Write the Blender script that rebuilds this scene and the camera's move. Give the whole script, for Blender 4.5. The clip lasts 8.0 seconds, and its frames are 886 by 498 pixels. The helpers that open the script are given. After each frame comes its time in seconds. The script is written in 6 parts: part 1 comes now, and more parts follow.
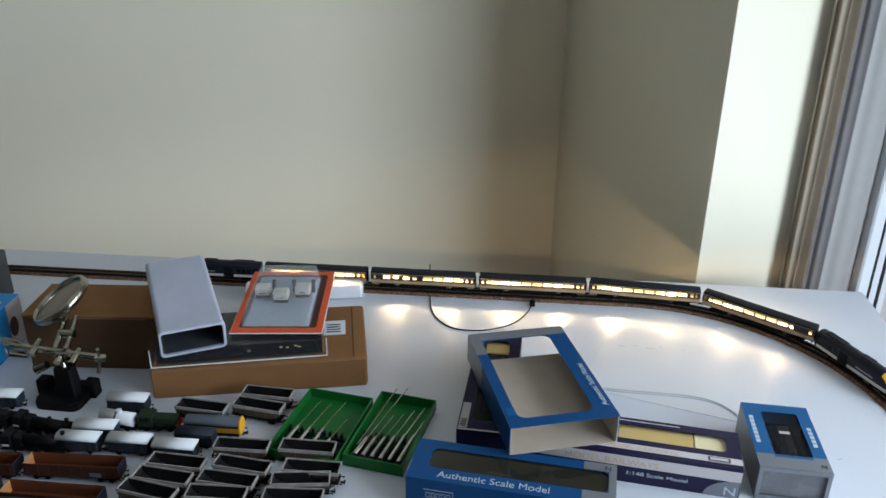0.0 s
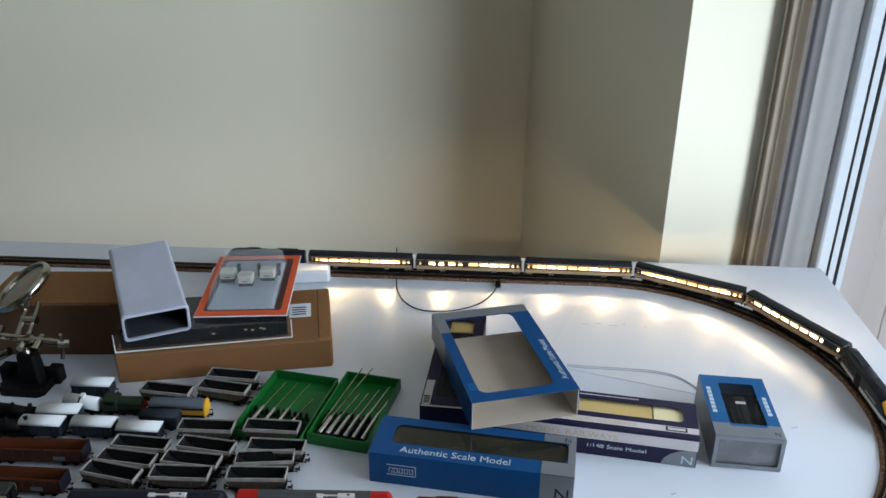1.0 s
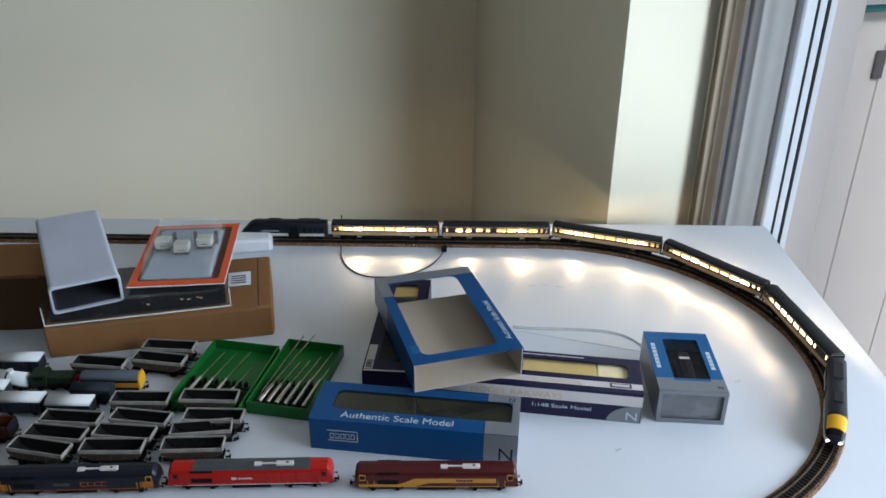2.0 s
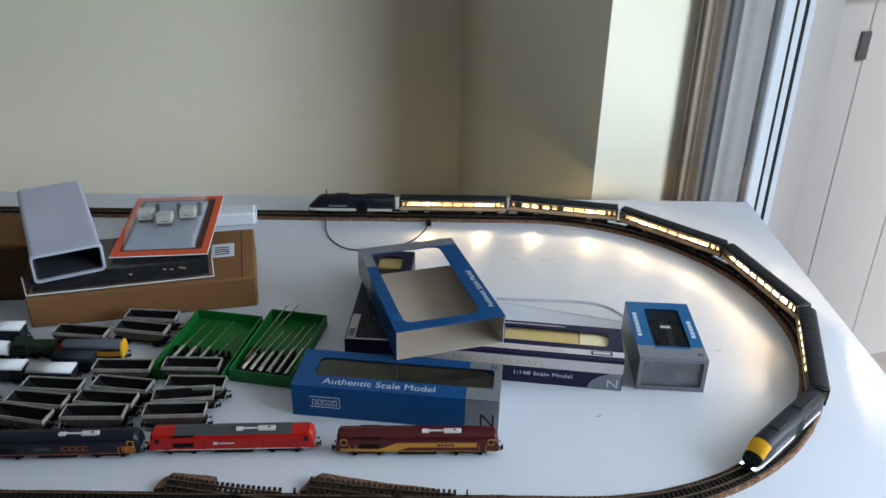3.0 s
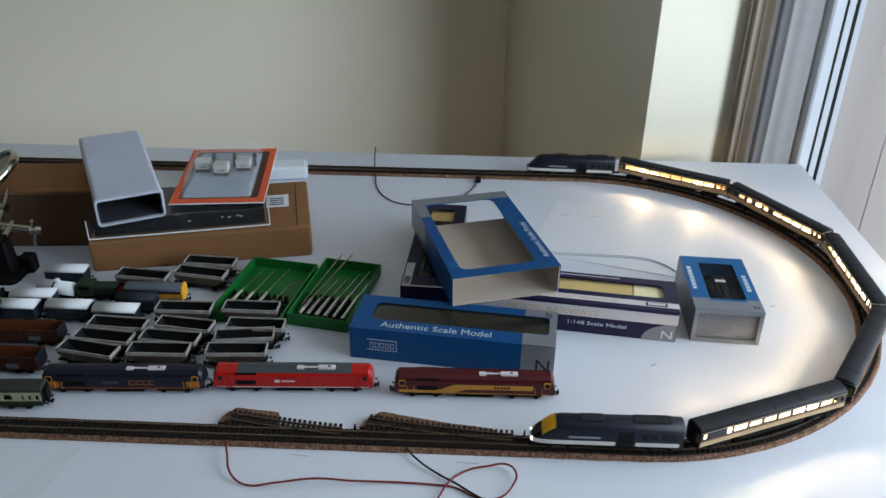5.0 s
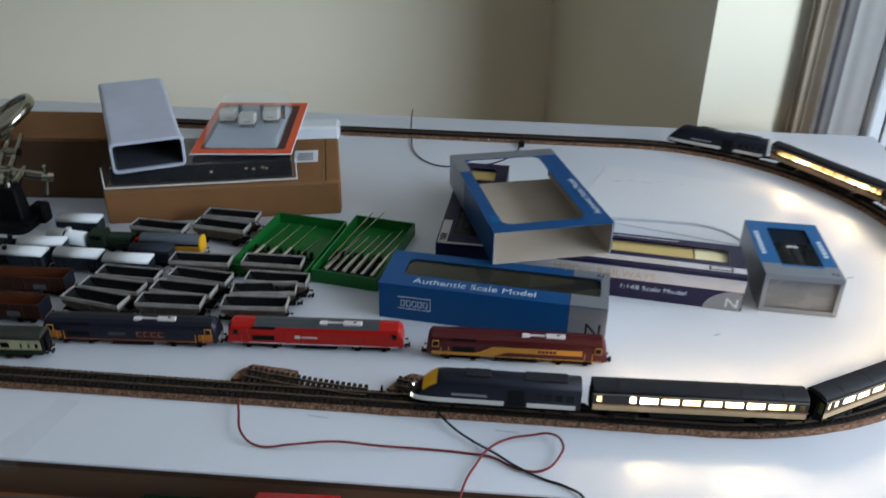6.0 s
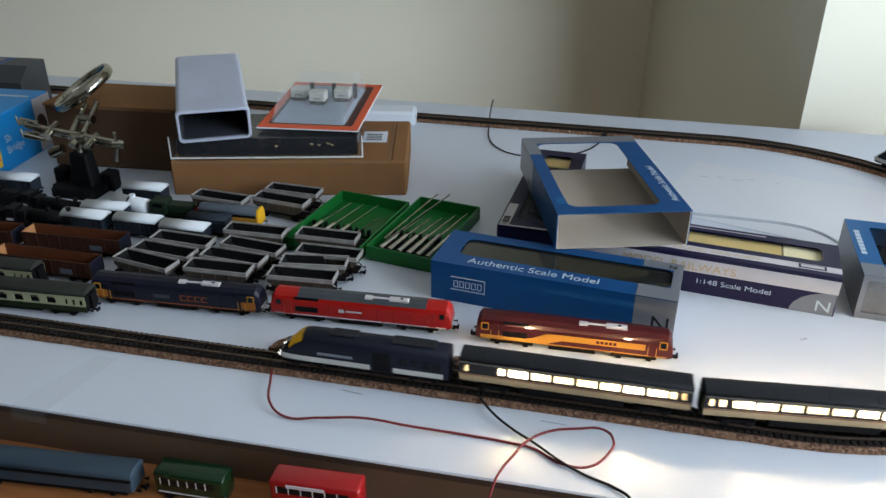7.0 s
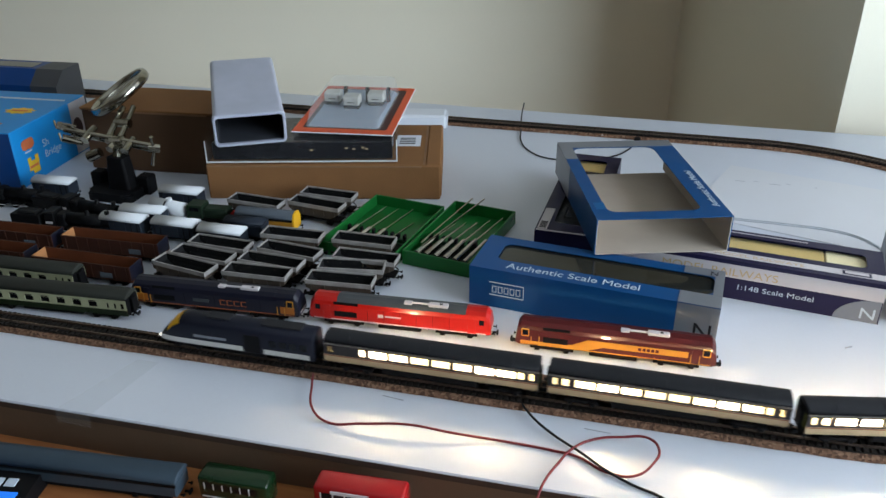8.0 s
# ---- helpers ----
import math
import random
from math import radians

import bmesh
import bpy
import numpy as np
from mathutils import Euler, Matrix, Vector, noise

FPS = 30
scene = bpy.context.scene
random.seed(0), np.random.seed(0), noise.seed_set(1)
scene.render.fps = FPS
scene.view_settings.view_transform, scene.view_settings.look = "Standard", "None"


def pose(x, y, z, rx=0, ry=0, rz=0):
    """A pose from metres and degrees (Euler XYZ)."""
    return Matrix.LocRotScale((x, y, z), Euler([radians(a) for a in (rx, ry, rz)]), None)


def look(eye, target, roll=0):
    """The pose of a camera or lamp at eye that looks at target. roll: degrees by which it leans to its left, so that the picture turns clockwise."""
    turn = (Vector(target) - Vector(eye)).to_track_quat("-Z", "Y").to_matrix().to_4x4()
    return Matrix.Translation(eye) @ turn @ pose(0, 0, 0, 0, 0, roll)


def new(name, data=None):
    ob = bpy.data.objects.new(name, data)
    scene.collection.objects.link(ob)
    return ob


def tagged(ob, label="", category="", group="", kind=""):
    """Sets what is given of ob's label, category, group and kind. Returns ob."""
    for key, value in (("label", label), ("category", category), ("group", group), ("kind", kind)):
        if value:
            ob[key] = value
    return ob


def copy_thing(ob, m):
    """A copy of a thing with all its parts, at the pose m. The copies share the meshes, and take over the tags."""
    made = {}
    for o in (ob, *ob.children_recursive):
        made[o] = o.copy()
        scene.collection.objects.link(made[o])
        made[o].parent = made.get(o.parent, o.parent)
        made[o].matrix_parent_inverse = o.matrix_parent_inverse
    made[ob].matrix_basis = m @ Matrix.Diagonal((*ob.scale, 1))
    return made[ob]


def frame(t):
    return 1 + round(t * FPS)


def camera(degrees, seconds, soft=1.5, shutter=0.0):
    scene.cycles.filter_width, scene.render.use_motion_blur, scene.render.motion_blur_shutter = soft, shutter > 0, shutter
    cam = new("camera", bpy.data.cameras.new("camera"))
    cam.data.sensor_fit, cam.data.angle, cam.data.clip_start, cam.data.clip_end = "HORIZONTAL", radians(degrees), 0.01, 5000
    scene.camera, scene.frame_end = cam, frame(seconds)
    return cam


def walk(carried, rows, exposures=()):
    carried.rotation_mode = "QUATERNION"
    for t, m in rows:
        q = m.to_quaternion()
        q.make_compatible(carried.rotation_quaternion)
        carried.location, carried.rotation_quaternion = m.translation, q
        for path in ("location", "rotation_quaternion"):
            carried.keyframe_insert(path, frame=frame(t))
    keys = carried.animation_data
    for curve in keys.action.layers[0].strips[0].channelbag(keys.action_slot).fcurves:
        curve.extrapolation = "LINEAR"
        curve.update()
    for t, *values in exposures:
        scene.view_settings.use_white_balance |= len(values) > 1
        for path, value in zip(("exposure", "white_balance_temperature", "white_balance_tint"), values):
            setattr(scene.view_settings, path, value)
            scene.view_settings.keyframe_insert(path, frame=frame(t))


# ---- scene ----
cam = camera(57.3, 8.0, shutter=0.5)
PATH = [
    (0, (0.23, -0.563, 1.318), (0.016, 1.248, 0.497), 0.6),
    (0.5, (0.24, -0.565, 1.314), (0.06, 1.243, 0.479), 0.6),
    (1, (0.251, -0.575, 1.309), (0.09, 1.234, 0.47), 0.4),
    (1.5, (0.259, -0.571, 1.298), (0.141, 1.23, 0.438), 0.3),
    (2, (0.271, -0.563, 1.285), (0.212, 1.227, 0.395), 0.5),
    (3.5, (0.279, -0.583, 1.259), (0.248, 1.19, 0.334), 1.0),
    (4, (0.272, -0.592, 1.251), (0.225, 1.17, 0.306), 1.1),
    (4.5, (0.261, -0.598, 1.25), (0.175, 1.15, 0.283), 0.9),
    (6, (0.245, -0.549, 1.164), (0.057, 1.194, 0.2), 0.9),
    (6.5, (0.268, -0.519, 1.108), (-0.093, 1.219, 0.186), 1.0),
    (7, (0.276, -0.52, 1.113), (-0.15, 1.201, 0.186), 0.3),
    (7.5, (0.261, -0.523, 1.116), (-0.194, 1.192, 0.193), 0.0),
    (8, (0.259, -0.521, 1.115), (-0.212, 1.189, 0.191), -0.2),
]
walk(cam, [(t, look(eye, target, roll)) for t, eye, target, roll in PATH], [(0.0, -0.08), (2.0, -0.18), (3.5, -0.24), (4.7, -0.24), (6.0, -0.22), (8.0, -0.04)])

TOP = 0.75          # the white baseboard's top
DESK = 0.714        # the wooden table under it
RAIL = TOP + 0.0080  # the rails' top

# ---- world and light ----
world = bpy.data.worlds.new("world")
scene.world = world
world.use_nodes = True
sky = world.node_tree.nodes.new("ShaderNodeTexSky")
sky.sky_type = "NISHITA"
sky.sun_disc = False
sky.sun_elevation, sky.sun_rotation = radians(40), radians(60)
world.node_tree.links.new(sky.outputs[0], world.node_tree.nodes["Background"].inputs[0])
world.node_tree.nodes["Background"].inputs[1].default_value = 0.15

PHI = radians(20)
U = Vector((math.cos(PHI), math.sin(PHI), 0))     # along the reveal, to the window
V = Vector((-math.sin(PHI), math.cos(PHI), 0))    # along the window wall, away
C = Vector((0.50, 0.66, 0))                       # the window wall's convex edge


def room(a, b, z=0.0):
    p = C + U * a + V * b
    return Vector((p.x, p.y, z))


def area_lamp(name, at, target, sx, sy, power, colour):
    data = bpy.data.lights.new(name, "AREA")
    data.shape, data.size, data.size_y, data.energy, data.color = "RECTANGLE", sx, sy, power, colour
    ob = new(name, data)
    ob.matrix_basis = look(at, target)
    return ob


area_lamp("window_daylight", room(0.50, -1.30, 0.90), room(-2.0, -1.00, 0.92), 1.25, 1.7, 66.0, (0.77, 0.89, 1.0))
sun_data = bpy.data.lights.new("sun", "SUN")
sun_data.energy, sun_data.angle, sun_data.color = 3.3, radians(18), (1.0, 0.97, 0.93)
sun = new("sun", sun_data)
sun.matrix_basis = look(room(0.2, -4.0, 3.6), room(0.9, 0.0, 0.0))

# ---- materials ----


def mat(name, colour, rough=0.5, metal=0.0, vary=0.12, scale=60.0, bump=0.0, fine=900.0, coat=0.0, spec=0.2, alpha=1.0, glow=None, power=0.0, trans=0.0, per_object=0.0):
    m = bpy.data.materials.new(name)
    m.use_nodes = True
    nt = m.node_tree
    b = nt.nodes["Principled BSDF"]
    b.inputs["Roughness"].default_value = rough
    b.inputs["Metallic"].default_value = metal
    b.inputs["Specular IOR Level"].default_value = spec
    b.inputs["Coat Weight"].default_value = coat
    b.inputs["Alpha"].default_value = alpha
    b.inputs["Transmission Weight"].default_value = trans
    if glow:
        b.inputs["Emission Color"].default_value = (*glow, 1)
        b.inputs["Emission Strength"].default_value = power
    co = nt.nodes.new("ShaderNodeTexCoord")
    n1 = nt.nodes.new("ShaderNodeTexNoise")
    n1.inputs["Scale"].default_value = scale
    n1.inputs["Detail"].default_value = 5
    n2 = nt.nodes.new("ShaderNodeTexNoise")
    n2.inputs["Scale"].default_value = fine
    n2.inputs["Detail"].default_value = 3
    nt.links.new(co.outputs["Object"], n1.inputs["Vector"])
    nt.links.new(co.outputs["Object"], n2.inputs["Vector"])
    add = nt.nodes.new("ShaderNodeMath")
    add.operation = "MULTIPLY_ADD"
    nt.links.new(n2.outputs["Fac"], add.inputs[0])
    add.inputs[1].default_value = 0.35
    nt.links.new(n1.outputs["Fac"], add.inputs[2])
    last = add.outputs[0]
    if per_object:
        oi = nt.nodes.new("ShaderNodeObjectInfo")
        ad2 = nt.nodes.new("ShaderNodeMath")
        ad2.operation = "MULTIPLY_ADD"
        nt.links.new(oi.outputs["Random"], ad2.inputs[0])
        ad2.inputs[1].default_value = per_object
        nt.links.new(last, ad2.inputs[2])
        last = ad2.outputs[0]
    ramp = nt.nodes.new("ShaderNodeMapRange")
    ramp.inputs["From Min"].default_value = 0.35
    ramp.inputs["From Max"].default_value = 1.0 + per_object
    ramp.inputs["To Min"].default_value = 1.0 - vary
    ramp.inputs["To Max"].default_value = 1.0 + vary
    nt.links.new(last, ramp.inputs["Value"])
    mix = nt.nodes.new("ShaderNodeVectorMath")
    mix.operation = "SCALE"
    mix.inputs[0].default_value = colour
    nt.links.new(ramp.outputs[0], mix.inputs["Scale"])
    nt.links.new(mix.outputs[0], b.inputs["Base Color"])
    rr = nt.nodes.new("ShaderNodeMapRange")
    rr.inputs["To Min"].default_value = max(0.02, rough - 0.08)
    rr.inputs["To Max"].default_value = min(1.0, rough + 0.1)
    nt.links.new(n1.outputs["Fac"], rr.inputs["Value"])
    nt.links.new(rr.outputs[0], b.inputs["Roughness"])
    if bump:
        bp = nt.nodes.new("ShaderNodeBump")
        bp.inputs["Strength"].default_value = bump
        bp.inputs["Distance"].default_value = 0.001
        nt.links.new(n2.outputs["Fac"], bp.inputs["Height"])
        nt.links.new(bp.outputs[0], b.inputs["Normal"])
    return m


def wood_mat(name, dark, light, rough=0.4, stretch=(3, 40, 40)):
    m = mat(name, light, rough)
    nt = m.node_tree
    b = nt.nodes["Principled BSDF"]
    co = nt.nodes.new("ShaderNodeTexCoord")
    mp = nt.nodes.new("ShaderNodeMapping")
    mp.inputs["Scale"].default_value = stretch
    nz = nt.nodes.new("ShaderNodeTexNoise")
    nz.inputs["Scale"].default_value = 2.0
    nz.inputs["Detail"].default_value = 8
    nz.inputs["Distortion"].default_value = 0.6
    cr = nt.nodes.new("ShaderNodeValToRGB")
    cr.color_ramp.elements[0].position, cr.color_ramp.elements[1].position = 0.35, 0.68
    cr.color_ramp.elements[0].color, cr.color_ramp.elements[1].color = (*dark, 1), (*light, 1)
    nt.links.new(co.outputs["Object"], mp.inputs[0])
    nt.links.new(mp.outputs[0], nz.inputs["Vector"])
    nt.links.new(nz.outputs["Fac"], cr.inputs[0])
    nt.links.new(cr.outputs[0], b.inputs["Base Color"])
    return m


def cork_mat():
    m = mat("cork", (0.30, 0.17, 0.10), 0.9, vary=0.5, scale=500, bump=0.8, fine=1600)
    nt = m.node_tree
    b = nt.nodes["Principled BSDF"]
    vo = nt.nodes.new("ShaderNodeTexVoronoi")
    vo.inputs["Scale"].default_value = 520
    co = nt.nodes.new("ShaderNodeTexCoord")
    cr = nt.nodes.new("ShaderNodeValToRGB")
    for p, c in ((0.2, (0.085, 0.044, 0.027)), (0.6, (0.20, 0.108, 0.066)), (0.95, (0.30, 0.18, 0.115))):
        e = cr.color_ramp.elements.new(p)
        e.color = (*c, 1)
    cr.color_ramp.elements.remove(cr.color_ramp.elements[0])
    nt.links.new(co.outputs["Object"], vo.inputs["Vector"])
    nt.links.new(vo.outputs["Color"], cr.inputs[0])
    nt.links.new(cr.outputs[0], b.inputs["Base Color"])
    return m


WALL = mat("wall_paint", (0.72, 0.69, 0.57), 0.85, vary=0.03, scale=3, bump=0.15, fine=350)
# for unseen walls only: dark, to cut light bounced onto the fronts
WALLR = mat("dark_unseen_wall", (0.17, 0.15, 0.13), 0.85, vary=0.05, scale=3)
CEIL = mat("ceiling_paint", (0.60, 0.60, 0.58), 0.9, vary=0.03, scale=3)
FLOORW = wood_mat("floor_wood", (0.16, 0.09, 0.05), (0.30, 0.18, 0.10), 0.4)
BOARD = mat("white_board", (0.59, 0.625, 0.69), 0.40, vary=0.04, scale=7, bump=0.05, fine=300, spec=0.5)
MDF = mat("board_side", (0.13, 0.080, 0.05), 0.75, vary=0.15, scale=20, bump=0.2)
EDGEM = mat("board_edge", (0.055, 0.035, 0.026), 0.7, vary=0.25, scale=90)
DESKW = wood_mat("desk_wood", (0.28, 0.10, 0.035), (0.46, 0.19, 0.07), 0.3)
CORK = cork_mat()
BALLAST = mat("dark_sleepers", (0.0143, 0.01105, 0.0091), 0.75, vary=0.4, scale=300, bump=0.3)
STEEL = mat("rail_steel", (0.24, 0.18, 0.14), 0.40, metal=1.0, vary=0.2, scale=90)
BLACK = mat("black_plastic", (0.00455, 0.00455, 0.0052), 0.55, spec=0.12, vary=0.3, scale=200)
UNDER = mat("underframe_black", (0.0078, 0.0065, 0.0065), 0.75, spec=0.1, vary=0.35, scale=300, bump=0.3)
ROOFG = mat("coach_roof_grey", (0.0169, 0.01755, 0.0208), 0.6, spec=0.18, vary=0.15, scale=60)
BEIGE = mat("coach_beige", (0.40, 0.29, 0.165), 0.5, vary=0.1, scale=80)
BANDG = mat("coach_window_band", (0.02275, 0.02145, 0.0234), 0.45, vary=0.1)
LINING = mat("coach_lining", (0.85, 0.80, 0.68), 0.7, vary=0.03)
SEATS = mat("coach_floor_tan", (0.80, 0.74, 0.60), 0.8, vary=0.1)
LEDS = mat("led_strip", (1, 0.9, 0.7), 0.5, glow=(1.0, 0.73, 0.41), power=2000.0)
# glow added to the carrier so windows between the chips fill evenly
LEDSTRIP = mat("led_carrier_glow", (0.85, 0.80, 0.68), 0.6, glow=(1.0, 0.82, 0.54), power=10.0)
STRIPER = mat("dark_red_stripe", (0.16, 0.03, 0.02), 0.5, vary=0.1)
GUTTER = mat("gutter_grey", (0.16, 0.15, 0.14), 0.5, vary=0.15, scale=120)
ENDY = mat("end_panel_olive", (0.085, 0.085, 0.02), 0.5, vary=0.2, scale=200)
LEDW = mat("headlight", (1, 1, 1), 0.3, glow=(1.0, 0.96, 0.88), power=6.0)
NAVY = mat("navy_paint", (0.00715, 0.00845, 0.0156), 0.4, vary=0.1)
ICWHITE = mat("white_stripe_paint", (0.52, 0.51, 0.48), 0.45, vary=0.05)
YELLOW = mat("warning_yellow", (0.80, 0.42, 0.02), 0.45, vary=0.06)
GLASSB = mat("dark_glazing", (0.0052, 0.00585, 0.0078), 0.12, vary=0.1)
CARDB = mat("brown_cardboard", (0.245, 0.118, 0.047), 0.85, vary=0.10, scale=25, bump=0.25, fine=500)
CARDD = mat("cardboard_edge", (0.25, 0.14, 0.075), 0.9, vary=0.15, scale=60)
BLUEB = mat("blue_print_card", (0.00432, 0.05904, 0.1872), 0.38, vary=0.06, scale=30, coat=0.06)
BLUEL = mat("light_blue_print_card", (0.0072, 0.0972, 0.2592), 0.38, vary=0.08, scale=30, coat=0.06)
SILVERB = mat("silver_print_card", (0.216, 0.2304, 0.2592), 0.36, metal=0.35, vary=0.06, scale=30, coat=0.2)
INCARD = mat("box_inside_card", (0.42, 0.36, 0.30), 0.9, vary=0.06, scale=40)
# opaque near-black; window films of this colour show nothing behind them
WINDARK = mat("near_black_gloss", (0.02275, 0.02145, 0.0156), 0.12, vary=0.4, scale=25, coat=0.6)
PURPLE = mat("purple_navy_card", (0.0143, 0.0117, 0.0442), 0.4, vary=0.06, coat=0.06)
PALEC = mat("pale_print_card", (0.58, 0.54, 0.55), 0.5, vary=0.05)
GOLDF = mat("cream_foam", (0.62, 0.45, 0.17), 0.7, vary=0.08, scale=40)
PALEF = mat("pale_foam", (0.85, 0.74, 0.45), 0.7, vary=0.06)
WHITEINK = mat("white_ink", (0.50, 0.58, 0.66), 0.6, vary=0.03)
BLACKINK = mat("black_ink", (0.013, 0.013, 0.01625), 0.5)
GOLDINK = mat("gold_ink", (0.55, 0.40, 0.22), 0.5)

# ---- mesh helpers ----


def part(name, bm, material, parent=None, label="", smooth=False):
    me = bpy.data.meshes.new(name)
    bmesh.ops.recalc_face_normals(bm, faces=bm.faces)
    bm.to_mesh(me)
    bm.free()
    if smooth:
        for p in me.polygons:
            p.use_smooth = True
    for m in (material if isinstance(material, (list, tuple)) else [material]):
        me.materials.append(m)
    ob = new(name, me)
    if parent:
        ob.parent = parent
    if label:
        ob["label"] = label
    return ob


def thing(name, m, label, category, group=""):
    ob = new(name)
    ob.empty_display_size = 0.02
    ob.matrix_basis = m
    return tagged(ob, label, category, group)


def cube(x0, x1, y0, y1, z0, z1, bev=0.0, bm=None, seg=1):
    tmp = bmesh.new()
    bmesh.ops.create_cube(tmp, size=1)
    for v in tmp.verts:
        v.co = Vector(((x0 + x1) / 2 + v.co.x * (x1 - x0), (y0 + y1) / 2 + v.co.y * (y1 - y0), (z0 + z1) / 2 + v.co.z * (z1 - z0)))
    if bev:
        bmesh.ops.bevel(tmp, geom=list(tmp.edges), offset=bev, segments=seg, affect="EDGES", profile=0.5)
    return merge(bm, tmp)


def merge(bm, tmp, m=None):
    if m is not None:
        tmp.transform(m)
    if bm is None:
        return tmp
    me = bpy.data.meshes.new("tmp")
    tmp.to_mesh(me)
    tmp.free()
    bm.from_mesh(me)
    bpy.data.meshes.remove(me)
    return bm


def rod(p0, p1, r0, r1=None, n=10, bm=None):
    p0, p1 = Vector(p0), Vector(p1)
    tmp = bmesh.new()
    d = p1 - p0
    bmesh.ops.create_cone(tmp, cap_ends=True, segments=n, radius1=r0, radius2=r0 if r1 is None else r1, depth=d.length)
    tmp.transform(Matrix.Translation((p0 + p1) / 2) @ d.to_track_quat("Z", "Y").to_matrix().to_4x4())
    return merge(bm, tmp)


def prism(profile, x0, x1, bm=None, bev=0.0):
    """A (y, z) outline drawn out along x."""
    tmp = bmesh.new()
    a = [tmp.verts.new((x0, y, z)) for y, z in profile]
    b = [tmp.verts.new((x1, y, z)) for y, z in profile]
    tmp.faces.new(a)
    tmp.faces.new(b[::-1])
    for i in range(len(a)):
        k = (i + 1) % len(a)
        tmp.faces.new((a[i], b[i], b[k], a[k]))
    if bev:
        ends = [e for e in tmp.edges if abs(e.verts[0].co.x - e.verts[1].co.x) < 1e-9]
        bmesh.ops.bevel(tmp, geom=ends, offset=bev, segments=2, affect="EDGES", profile=0.5)
    return merge(bm, tmp)


def slab(outline, z0, z1, bm=None, bev=0.0):
    """An (x, y) outline raised from z0 to z1."""
    tmp = bmesh.new()
    a = [tmp.verts.new((x, y, z0)) for x, y in outline]
    b = [tmp.verts.new((x, y, z1)) for x, y in outline]
    tmp.faces.new(a[::-1])
    tmp.faces.new(b)
    for i in range(len(a)):
        k = (i + 1) % len(a)
        tmp.faces.new((a[i], a[k], b[k], b[i]))
    if bev:
        bmesh.ops.bevel(tmp, geom=[e for e in tmp.edges if e.verts[0].co.z > z1 - 1e-9 and e.verts[1].co.z > z1 - 1e-9], offset=bev, segments=2, affect="EDGES")
    return merge(bm, tmp)


def loft(sections, bm=None, caps=True):
    """Rings of the same number of points, joined in turn."""
    tmp = bmesh.new()
    rings = [[tmp.verts.new(p) for p in ring] for ring in sections]
    for a, b in zip(rings, rings[1:]):
        for i in range(len(a)):
            k = (i + 1) % len(a)
            tmp.faces.new((a[i], a[k], b[k], b[i]))
    if caps:
        tmp.faces.new(rings[0][::-1])
        tmp.faces.new(rings[-1])
    return merge(bm, tmp)


def wire(name, points, r, material, label, z=None):
    cu = bpy.data.curves.new(name, "CURVE")
    cu.dimensions = "3D"
    sp = cu.splines.new("BEZIER")
    sp.bezier_points.add(len(points) - 1)
    for bp, p in zip(sp.bezier_points, points):
        bp.co = (*p, z) if len(p) == 2 else p
        bp.handle_left_type = bp.handle_right_type = "AUTO"
    cu.bevel_depth, cu.bevel_resolution, cu.resolution_u = r, 2, 10
    cu.materials.append(material)
    return tagged(new(name, cu), label, "wire")


def text(name, body, size, m, material, parent, squeeze=1.0, label=""):
    cu = bpy.data.curves.new(name, "FONT")
    cu.body, cu.size, cu.extrude = body, size, 0.00008
    cu.materials.append(material)
    ob = new(name, cu)
    ob.parent = parent
    ob.matrix_basis = m @ Matrix.Diagonal((squeeze, 1, 1, 1))
    if label:
        ob["label"] = label
    return ob


def structure(name, bm, material, label=""):
    return tagged(part(name, bm, material), label, kind="structure")


# ---- the room ----


def wall_piece(name, a0, a1, b0, b1, z0, z1, material, label):
    bm = cube(a0, a1, b0, b1, z0, z1)
    bm.transform(Matrix.Translation(C) @ Matrix.Rotation(PHI, 4, "Z"))
    return structure(name, bm, material, label)


H = 2.45
wall_piece("wall_north", -3.6, 0.0, 0.642, 0.76, 0, H, WALL, "plain cream painted plaster wall behind the table")
wall_piece("wall_east", 0.0, 0.12, 0.0, 0.76, 0, H, WALL, "cream wall in shade beside the window recess")
wall_piece("window_reveal", 0.12, 0.336, 0.0, 0.12, 0, H, WALL, "bright cream side of the deep window recess")
wall_piece("wall_over_window", 0.44, 0.56, -2.2, -0.001, 2.12, H, WALL, "cream wall over the window")
# these three walls stay out of view; their dark colour limits fill light
wall_piece("wall_east_rear", 0.44, 0.56, -4.4, -2.2, 0, H, WALLR, "plain unseen wall, dark to cut bounced light")
wall_piece("wall_south", -3.6, 0.56, -4.52, -4.4, 0, H, WALLR, "plain unseen wall, dark to cut bounced light")
wall_piece("wall_west", -3.72, -3.6, -4.52, 0.76, 0, H, WALLR, "plain unseen wall, dark to cut bounced light")
wall_piece("floor", -3.6, 0.56, -4.4, 0.76, -0.1, 0, FLOORW, "brown wooden floor")
wall_piece("ceiling", -3.72, 0.56, -4.52, 0.76, H, H + 0.1, CEIL, "white painted ceiling")

# ---- desk and baseboard ----
FRONT, BACK, LEFT, RIGHT = -0.148, 0.602, -1.25, 0.748
desk = thing("wooden_table", pose(-0.1, 0.15, 0), "orange-brown wooden table under the white baseboard", "table")
part("tabletop", cube(-1.10, 0.83, -0.48, 0.43, DESK - 0.03, DESK, 0.004), DESKW, desk)
for x in (-1.05, 0.78):
    for y in (-0.44, 0.38):
        part("leg", cube(x - 0.03, x + 0.03, y - 0.03, y + 0.03, 0, DESK - 0.03, 0.004), DESKW, desk)

